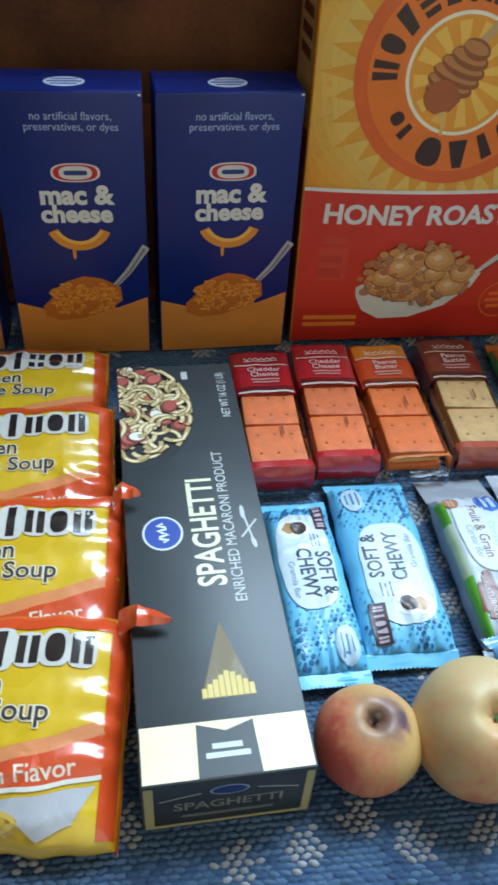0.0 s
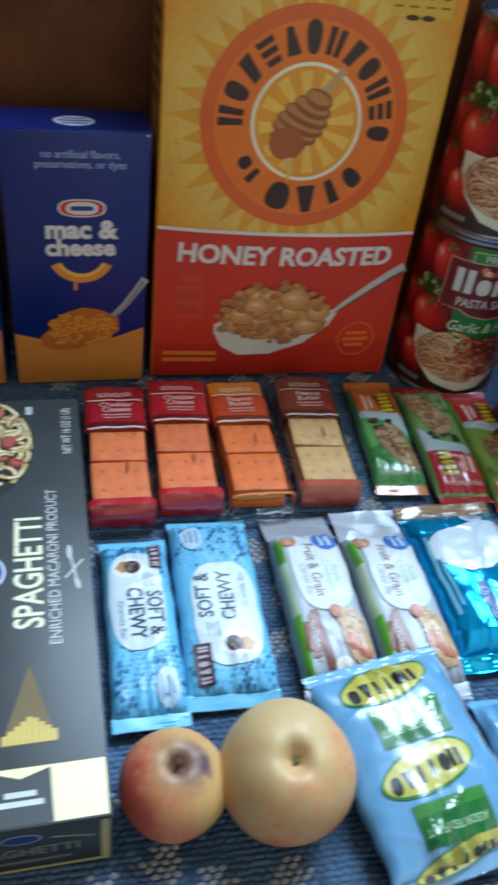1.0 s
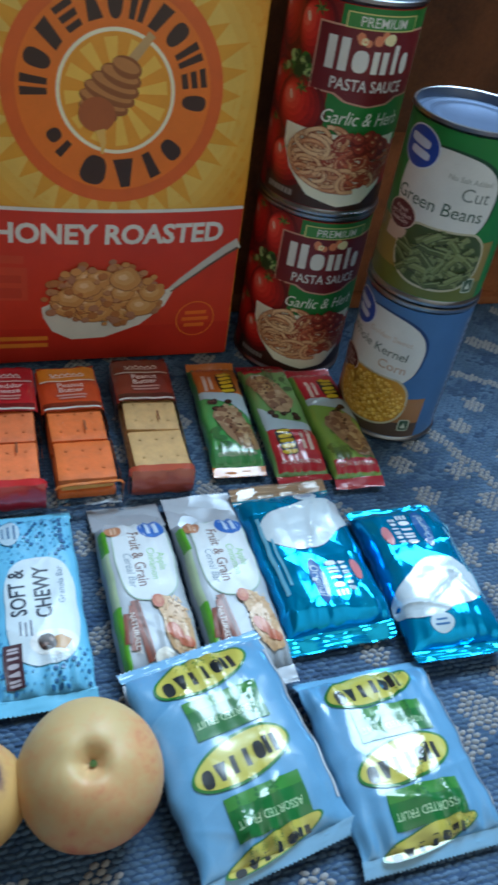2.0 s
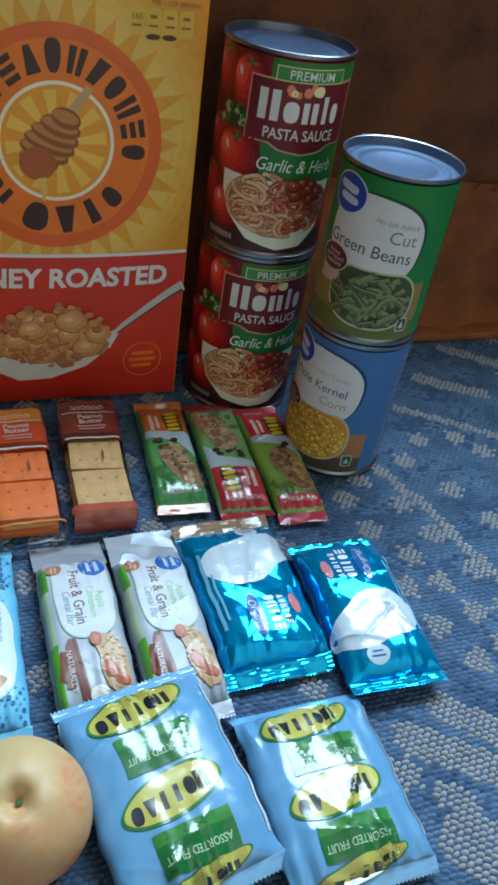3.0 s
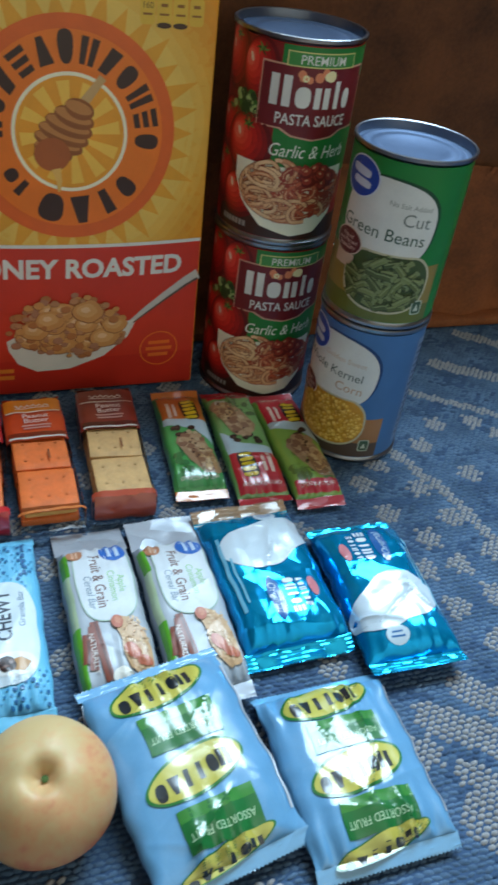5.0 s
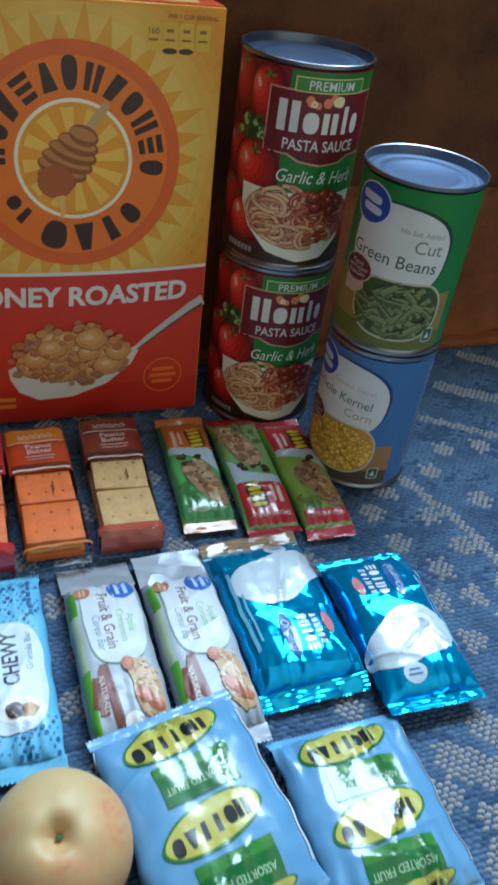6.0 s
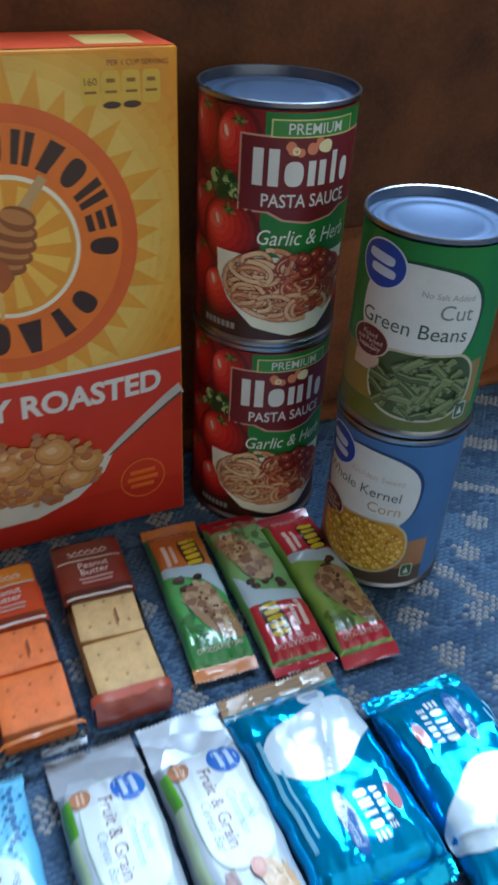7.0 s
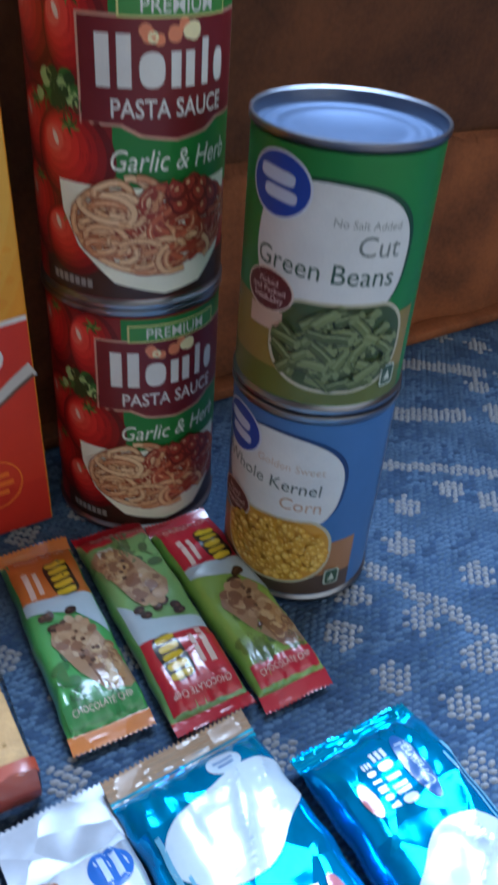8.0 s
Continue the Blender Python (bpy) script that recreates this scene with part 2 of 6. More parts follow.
def stroke(points, w0, w1=None):
    """A band of changing width along a line of points, as quads."""
    w1 = w0 if w1 is None else w1
    out, left, right = [], [], []
    for i, (x, y) in enumerate(points):
        xa, ya = points[max(0, i - 1)]
        xb, yb = points[min(len(points) - 1, i + 1)]
        d = math.hypot(xb - xa, yb - ya) or 1
        w = (w0 + (w1 - w0) * i / (len(points) - 1)) / 2
        nx, ny = -(yb - ya) / d * w, (xb - xa) / d * w
        left.append((x + nx, y + ny))
        right.append((x - nx, y - ny))
    for i in range(len(points) - 1):
        out.append([left[i], left[i + 1], right[i + 1], right[i]])
    return out


FONT_CACHE = {}


def words(where, text, size, u, v, material, layer, parent, turn=0.0, wide=1.0, bold=0.0, lean=0.0, align="CENTER", maxlen=0.0, name="lettering"):
    """Words in the built-in font, laid on a surface; size is the height of a line."""
    key = (text, round(bold, 4), round(lean, 3), align)
    if key not in FONT_CACHE:
        cu = bpy.data.curves.new("lettering", "FONT")
        cu.body, cu.align_x, cu.size, cu.offset, cu.shear, cu.resolution_u = text, align, 1.0, bold, lean, 3
        ob = bpy.data.objects.new("lettering", cu)
        me = ob.to_mesh()
        FONT_CACHE[key] = ([(q.co.x, q.co.y) for q in me.vertices], [tuple(f.vertices) for f in me.polygons])
        ob.to_mesh_clear()
        bpy.data.objects.remove(ob)
        bpy.data.curves.remove(cu)
    vs, fs = FONT_CACHE[key]
    c, s = math.cos(radians(turn)), math.sin(radians(turn))
    pts = []
    for x, y in vs:
        x, y = x * size * wide, (y - 0.35) * size
        pts.append((u + c * x - s * y, v + s * x + c * y))
    return tagged(lay(where, pts, fs, name, material, layer, parent, maxlen), kind="stuff")


# -- wrappers: a filled pillow with flat crimped ends --
def pillow(name, W, L, H, m, body_mat, label, category, group="", fin=0.010, fin_mat=None, square=4.0, seed=1, wrinkle=0.0007, gather=0.0006, end=5.0, nu=54, nv=116, back_fin=None, lift=0.0, inner_fin=None, rib=0.0003, ragged=0.0, curl=0.0):
    root = thing(name, m, label, category, group)
    zs = H * 0.38
    rnd = random.Random(seed)
    ph = [rnd.uniform(0, 6.28) for _ in range(4)]
    creases = []
    for k in range(9):
        cu, cv = rnd.uniform(-0.5, 0.5) * W, rnd.choice((-1, 1)) * rnd.uniform(0.12, 0.48) * L
        ca = rnd.uniform(0, math.pi)
        creases.append((cu, cv, math.cos(ca), math.sin(ca), rnd.uniform(0.0012, 0.0026), rnd.uniform(0.25, 0.9) * wrinkle, rnd.uniform(0.15, 0.4) * L))

    def prof(u, v):
        a = max(0.0, 1 - abs(2 * u / W) ** square)
        b = max(0.0, 1 - abs(2 * v / L) ** end)
        return (a ** 0.5) * (b ** 0.6)

    def side(v):
        """The sides draw in a little between the ends, unevenly."""
        return 1 - 0.03 * math.sin(v / L * 7 + ph[0]) ** 2 - 0.02 * math.sin(v / L * 17 + ph[1]) ** 2

    def top(u, v):
        p = prof(u, v)
        near_end = math.exp(-(L / 2 - abs(v)) / 0.013)
        z = zs + (H - zs) * p
        z += 0.8 * wrinkle * p ** 0.5 * noise.noise(Vector((u * 34 + seed * 7, v * 26, 0)))
        z += 0.16 * wrinkle * p ** 0.5 * noise.noise(Vector((u * 120, v * 120 + seed * 3, 3)))
        for cu, cv, ca, sa, cw, cd, cl in creases:
            across, along = (u - cu) * sa - (v - cv) * ca, (u - cu) * ca + (v - cv) * sa
            if abs(along) < cl and abs(across) < 3 * cw:
                # a sharp fold: one side stands higher than the other
                z += cd * p ** 0.5 * math.exp(-abs(across) / cw) * (1 - (along / cl) ** 2)
        z += gather * near_end * math.sin(u / W * 34 + ph[2] + 2 * math.sin(u / W * 9 + ph[3])) * min(1, 3 * p)
        return z

    bm = bmesh.new()
    tops, bots = [], []
    for j in range(nv + 1):
        # closer rows towards the ends
        v = L / 2 * math.sin((j / nv * 2 - 1) * math.pi / 2)
        trow, brow = [], []
        for i in range(nu + 1):
            u = W / 2 * math.sin((i / nu * 2 - 1) * math.pi / 2)
            p = prof(u, v)
            uu = u * side(v)
            trow.append(bm.verts.new((uu, v, top(u, v))))
            if i in (0, nu) or j in (0, nv):
                brow.append(trow[-1])
            else:
                brow.append(bm.verts.new((uu, v, zs * (1 - p ** 0.7))))
        tops.append(trow)
        bots.append(brow)
    for j in range(nv):
        for i in range(nu):
            bm.faces.new((tops[j][i], tops[j][i + 1], tops[j + 1][i + 1], tops[j + 1][i]))
            q = [bots[j][i], bots[j + 1][i], bots[j + 1][i + 1], bots[j][i + 1]]
            if len(set(q)) == 4 and set(q) != {tops[j][i], tops[j + 1][i], tops[j + 1][i + 1], tops[j][i + 1]}:
                bm.faces.new(q)
    part("wrapper", bm, body_mat, root)
    for sgn, far, skin_mat in ((1, 0.0, fin_mat or body_mat), (-1, 0.0, fin_mat or body_mat)) + (((1, 0.0035, inner_fin),) if inner_fin else ()):
        bm = bmesh.new()
        teeth = int(W / 0.0022)
        rows = 9
        tilt = rnd.uniform(-0.2, 0.25)
        grid = [[], []]
        for lev in (0, 1):
            for j in range(rows + 1):
                row = []
                for i in range(teeth * 2 + 1):
                    u = W / 2 * (i / teeth - 1) * 0.995
                    d = ((back_fin if back_fin and sgn > 0 else fin) + far) * j / rows
                    d *= 1 + ragged * noise.noise(Vector((u * 38, seed, sgn)))
                    if j == rows and i % 2:
                        d -= 0.0011
                    z = zs * (1 - 0.5 * j / rows) + (tilt + (lift if sgn > 0 else 0)) * d - 0.16 * far + 0.00022 * math.sin(j * math.pi) + rib * (j % 2) * (1 + noise.noise(Vector((u * 70, j * 3, seed)))) + 0.0011 * (1 + 4 * ragged) * noise.noise(Vector((u * 50 + seed, d * 60, sgn)))
                    if curl and sgn > 0:
                        # this seal stands up instead of lying flat
                        z, d = z + curl * d, d * (1 - curl)
                    row.append(bm.verts.new((u, sgn * (L / 2 - 0.0006 + d), z + 0.0003 * lev)))
                grid[lev].append(row)
            for j in range(rows):
                for i in range(teeth * 2):
                    q = [grid[lev][j][i], grid[lev][j][i + 1], grid[lev][j + 1][i + 1], grid[lev][j + 1][i]]
                    bm.faces.new(q if (lev == 1) == (sgn == 1) else q[::-1])
        part("crimp", bm, skin_mat, root)

    def where(u, v, h):
        return Vector((u * side(v), v, top(u, v) + h + 0.00035))
    return root, where


# -- printed pictures of food --
def inside(u, v, a, b, rnd):
    t, r = rnd.uniform(0, 2 * math.pi), rnd.random() ** 0.5
    return u + a * r * math.cos(t), v + b * r * math.sin(t)


def speckle(where, u, v, a, b, size, mats, count, layer, parent, rnd, name="picture", maxlen=0.0, stretch=1.0, lean=None):
    """Many small overlapping shapes inside an oval, in a few tones."""
    groups = [[] for _ in mats]
    for k in range(count):
        x, y = inside(u, v, a, b, rnd)
        s = size * rnd.uniform(0.7, 1.25)
        rot = rnd.uniform(0, 180) if lean is None else lean + rnd.uniform(-35, 35)
        groups[k % len(mats)].append(oval(x, y, s * stretch, s, 10, rot, 2.4))
    for k, (g, one) in enumerate(zip(groups, mats)):
        if g:
            shapes(where, g, name, one, layer + 0.25 * k, parent, maxlen)


def strands(where, u, v, a, b, w, mats, count, layer, parent, rnd, name="picture", maxlen=0.0):
    groups = [[] for _ in mats]
    for k in range(count):
        x, y = inside(u, v, a * 0.85, b * 0.8, rnd)
        r = rnd.uniform(0.2, 0.5) * a
        a0, da = rnd.uniform(0, 360), rnd.uniform(60, 190)
        pts = []
        for i in range(9):
            t = radians(a0 + da * i / 8)
            px, py = x + r * math.cos(t), y + r * 0.55 * math.sin(t)
            d = math.hypot((px - u) / a, (py - v) / b)
            if d > 1:
                px, py = u + (px - u) / d, v + (py - v) / d
            pts.append((px, py))
        groups[k % len(mats)].extend(stroke(pts, w))
    for k, (g, one) in enumerate(zip(groups, mats)):
        shapes(where, g, name, one, layer + 0.25 * k, parent, maxlen)

# ---- the room: unseen shell, toned to shape the bounced light ----
X0, X1, Y0, Y1, TOP = -0.62, 1.75, -1.55, 0.62, 2.5


def slab(name, boxes, material, label, category=""):
    bm = bmesh.new()
    for b in boxes:
        box_bm(*b, bm=bm)
    return tagged(part(name, bm, material, smooth=False), label, category, kind="structure")


slab("floor", [(X0 - 0.1, X1 + 0.1, Y0 - 0.1, Y1 + 0.1, -0.1, -0.004)], M_BOUNCE_FLOOR, "unseen floor under the rug, light-toned to bounce warm light")
slab("ceiling", [(X0 - 0.1, X1 + 0.1, Y0 - 0.1, Y1 + 0.1, TOP, TOP + 0.1)], M_BOUNCE, "unseen cream ceiling, added to bounce warm light")
WX0, WX1, WZ0, WZ1 = 0.13, 1.47, 1.20, 2.26
slab("wall_north", [(X0, WX0, Y1, Y1 + 0.12, 0, TOP), (WX1, X1, Y1, Y1 + 0.12, 0, TOP), (WX0, WX1, Y1, Y1 + 0.12, 0, WZ0), (WX0, WX1, Y1, Y1 + 0.12, WZ1, TOP)], M_BOUNCE, "added cream wall for warm bounced light with a window opening")
# added behind the camera, set near to fill the front faces with bounce
slab("wall_south", [(X0, X1, Y0 - 0.12, Y0, 0, TOP)], M_BOUNCE, "added cream wall for warm bounced light")
# added out of view: dark, and set close in to dim the left side
slab("wall_west", [(X0 - 0.12, X0, Y0, Y1, 0, TOP)], M_DIM_WALL, "unseen dark brown wall, added to dim the bounced light")
# added out of view: dark, to cut bounce on the sofa and rug
slab("wall_east", [(X1, X1 + 0.12, Y0, Y1, 0, TOP)], M_DIM_WALL, "unseen dark brown wall, added to dim the bounced light")
slab("window_1", [(WX0, WX1, Y1 + 0.03, Y1 + 0.08, WZ0, WZ0 + 0.04), (WX0, WX1, Y1 + 0.03, Y1 + 0.08, WZ1 - 0.04, WZ1), (WX0, WX0 + 0.04, Y1 + 0.03, Y1 + 0.08, WZ0 + 0.04, WZ1 - 0.04), (WX1 - 0.04, WX1, Y1 + 0.03, Y1 + 0.08, WZ0 + 0.04, WZ1 - 0.04)], M_FRAME, "white painted window frame")

# the brown upholstered bench behind the groceries
BY = 0.072
bench = thing("sofa", pose(0, 0, 0), "brown upholstered sofa with a gathered skirt along its base", "sofa")
bm = bmesh.new()
nx, nz = 120, 26
rows = []
for j in range(nz + 1):
    z = 0.150 + (0.480 - 0.150) * j / nz
    row = []
    for i in range(nx + 1):
        x = -0.61 + 2.1 * i / nx
        bulge = 0.012 * math.sin(math.pi * min(1, (z - 0.15) / 0.35))
        y = BY + 0.014 - bulge + 0.0025 * noise.noise(Vector((x * 7, z * 9, 1))) + (0.012 * ((z - 0.455) / 0.025) ** 2 if z > 0.455 else 0)
        row.append(bm.verts.new((x, y, z)))
    rows.append(row)
back = [bm.verts.new((-0.61 + 2.1 * i / nx, BY + 0.50, 0.490)) for i in range(nx + 1)]
rows.append(back)
rows.append([bm.verts.new((-0.61 + 2.1 * i / nx, BY + 0.50, 0.0)) for i in range(nx + 1)])
rows.append([bm.verts.new((-0.61 + 2.1 * i / nx, BY + 0.03, 0.0)) for i in range(nx + 1)])
rows.append(rows[0])
for a, b in zip(rows, rows[1:]):
    for i in range(nx):
        bm.faces.new((a[i], a[i + 1], b[i + 1], b[i]))
for i in (0, nx):
    ends = [r[i] for r in rows[:-1]]
    bm.faces.new(ends if i == 0 else ends[::-1])
bmesh.ops.recalc_face_normals(bm, faces=bm.faces)
part("seat_front", bm, M_WALL, bench)
# gathered skirt, hanging in soft upright folds
bm = bmesh.new()
nx, nz = 560, 12
grid = []
for j in range(nz + 1):
    z = 0.004 + 0.150 * j / nz
    row = []
    for i in range(nx + 1):
        x = -0.61 + 2.1 * i / nx
        fold = math.sin(x * 62 + 2.5 * noise.noise(Vector((x * 4, 0, 0))))
        deep = 0.0065 * fold * (1 - 0.55 * j / nz) * (0.7 + 0.6 * noise.noise(Vector((x * 9, 2, 0))))
        y = BY + 0.004 + deep + 0.006 * (j / nz) ** 3 + 0.0015 * noise.noise(Vector((x * 30, z * 20, 0)))
        row.append(bm.verts.new((x, y, z)))
    grid.append(row)
for a, b in zip(grid, grid[1:]):
    for i in range(nx):
        bm.faces.new((a[i], a[i + 1], b[i + 1], b[i]))
part("skirt", bm, M_TRIM, bench, "gathered brown fabric skirt")
# bottom welt and the frayed top seam
bm = box_bm(-0.61, 1.49, BY - 0.010, BY + 0.008, 0.0, 0.009, 0.003)
part("welt", bm, M_TRIM, bench)
bm = bmesh.new()
rnd = random.Random(4)
for i in range(420):
    x = -0.6 + 2.08 * i / 420 + rnd.uniform(-0.002, 0.002)
    z = 0.153 + rnd.uniform(-0.002, 0.002)
    pts = [(x, z)]
    for k in range(4):
        pts.append((pts[-1][0] + rnd.uniform(-0.003, 0.003), pts[-1][1] + rnd.uniform(-0.0035, 0.002)))
    for q in stroke(pts, 0.0016, 0.0006):
        bm.faces.new([bm.verts.new((a, BY + 0.006 - 0.002 * (k % 2) + 0.001, c)) for k, (a, c) in enumerate(q)])
part("seam", bm, M_TRIM, bench, "frayed seam")

# ---- the woven rug ----
FLOWERS = [(0.376, -0.081), (0.411, -0.082), (0.428, -0.103), (0.352, -0.105), (0.305, -0.121), (0.326, -0.152), (0.375, -0.143), (0.389, -0.180), (0.335, -0.185), (0.290, -0.173),
           (0.308, -0.202), (0.292, -0.229), (0.318, -0.229), (0.349, -0.222), (0.328, -0.256), (0.352, -0.256), (0.297, -0.262), (0.310, -0.292), (0.335, -0.284), (0.230, -0.349),
           (-0.052, -0.373), (-0.002, -0.374), (0.033, -0.374), (-0.024, -0.361), (-0.082, -0.376), (0.272, -0.239), (0.284, -0.141)]
STROKES = [((0.375, -0.034), (0.445, -0.080), 0.009), ((0.445, -0.080), (0.54, -0.140), 0.009), ((0.323, -0.106), (0.345, -0.162), 0.009), ((0.345, -0.162), (0.352, -0.200), 0.009), ((0.352, -0.200), (0.37, -0.255), 0.009),
           ((0.271, -0.316), (0.335, -0.385), 0.019), ((0.242, -0.331), (0.290, -0.366), 0.021), ((0.246, -0.366), (0.254, -0.372), 0.016), ((0.248, -0.392), (0.285, -0.425), 0.036),
           ((0.423, 0.004), (0.472, -0.025), 0.016), ((0.474, 0.054), (0.527, 0.012), 0.014), ((0.50, -0.03), (0.56, -0.07), 0.012)]
rnd = random.Random(11)
for gx in range(-12, 22):
    for gy in range(-15, 3):
        fx, fy = gx * 0.034 + (gy % 2) * 0.017 + rnd.uniform(-0.006, 0.006), gy * 0.036 + rnd.uniform(-0.006, 0.006)
        if all(math.hypot(fx - a, fy - b) > 0.026 for a, b in FLOWERS) and rnd.random() < 0.55 and not (0.22 < fx < 0.47 and fy > -0.44):
            FLOWERS.append((fx, fy))


def to_stroke(x, y, a, b):
    dx, dy = b[0] - a[0], b[1] - a[1]
    t = max(0, min(1, ((x - a[0]) * dx + (y - a[1]) * dy) / (dx * dx + dy * dy)))
    return math.hypot(x - a[0] - t * dx, y - a[1] - t * dy)


PX, PY = 0.0050, 0.0030
verts, faces, tone = [], [], []
RX0, RX1, RY0, RY1 = -0.34, 0.72, -0.52, 0.07
nrow, ncol = int((RY1 - RY0) / PY), int((RX1 - RX0) / PX)
for j in range(nrow):
    for i in range(ncol):
        cx, cy = RX0 + (i + 0.5 * (j % 2)) * PX + rnd.uniform(-0.0003, 0.0003), RY0 + j * PY + rnd.uniform(-0.0002, 0.0002)
        cx += 0.004 * noise.noise(Vector((cx * 6, cy * 6, 5)))
        k = 0
        for fx, fy in FLOWERS:
            d = math.hypot(cx - fx, cy - fy)
            if d < 0.0090 + 0.0018 * math.cos(6 * math.atan2(cy - fy, cx - fx)):
                k = 2
                break
        if not k:
            for a, b, w in STROKES:
                if to_stroke(cx, cy, a, b) < w / 2 + 0.002 * noise.noise(Vector((cx * 200, cy * 200, 0))):
                    k = 2
                    break
        if not k and noise.noise(Vector((cx * 22, cy * 40, 2))) + rnd.uniform(-0.5, 0.5) > 0.34:
            k = 1
        base = len(verts)
        hx, hy = PX * (rnd.uniform(0.50, 0.56) if k == 2 else rnd.uniform(0.54, 0.80)), PY * (rnd.uniform(0.50, 0.62) if k == 2 else rnd.uniform(0.42, 0.64))
        top = rnd.uniform(0.0017, 0.0021) if k == 2 else rnd.uniform(0.0009, 0.0017)
        slant = rnd.uniform(-0.0007, 0.0007)
        for a in range(6):
            t = a * math.pi / 3
            verts.append((cx + hx * math.cos(t), cy + hy * math.sin(t) + slant * math.cos(t), 0.0001))
        for a in range(6):
            t = a * math.pi / 3 + 0.2
            verts.append((cx + 0.62 * hx * math.cos(t), cy + 0.62 * hy * math.sin(t) + slant * math.cos(t), top * 0.8))
        verts.append((cx, cy, top))
        for a in range(6):
            b = (a + 1) % 6
            faces.append((base + a, base + b, base + 6 + b, base + 6 + a))
            faces.append((base + 6 + a, base + 6 + b, base + 12))
            tone += [k, k]
me = bpy.data.meshes.new("rug_stitches")
me.from_pydata(verts, [], faces)
for one in (M_BLUE, M_NAVY, M_PALE):
    me.materials.append(one)
me.polygons.foreach_set("material_index", tone)
me.polygons.foreach_set("use_smooth", [True] * len(faces))
rug = thing("rug", pose(0, 0, -0.0022), "blue woven rug with pale flowers and dashed lines", "rug")
stitches = new("stitches", me)
stitches.parent = rug
tagged(stitches, "chunky blue and pale woven yarn", kind="stuff")
part("backing", box_bm(-0.6, 1.5, -0.95, 0.075, -0.0018, 0.0004), M_BACKING, rug)

# ---- cartons standing along the sofa ----


def carton(name, w, d, h, m, body_mat, label, category, group="", bulge=0.0):
    """A closed carton; its front stands on the local x axis, facing -y, and may bulge."""
    root = thing(name, m, label, category, group)

    def swell(u, v):
        return bulge * max(0.0, 1 - (2 * u / w) ** 2) * max(0.0, math.sin(math.pi * min(1, max(0, v / h))))
    bm = box_bm(-w / 2, w / 2, 0, d, 0, h, 0.0009, 2)
    if bulge:
        bmesh.ops.subdivide_edges(bm, edges=[e for e in bm.edges if e.calc_length() > d * 1.2], cuts=11, use_grid_fill=True)
        for v in bm.verts:
            if v.co.y < 0.0005:
                v.co.y -= swell(v.co.x, v.co.z)
    part("body", bm, body_mat, root)
    bm = box_bm(-w / 2 + 0.001, w / 2 - 0.001, 0.0012, d * 0.62, h - 0.0002, h + 0.0006, 0.0002, 1)
    part("top_flap", bm, body_mat, root)
    return root, lambda u, v, q: Vector((u, -q - swell(u, v) - (0.0003 if bulge else 0), v)), plane_map((0, 0, h + 0.0006), (1, 0, 0), (0, 1, 0))


WHITE = card(222, 222, 218)
MAC_BLUE = card(0, 31, 113)
MAC_W, MAC_H, MAC_D = 0.0935, 0.191, 0.040


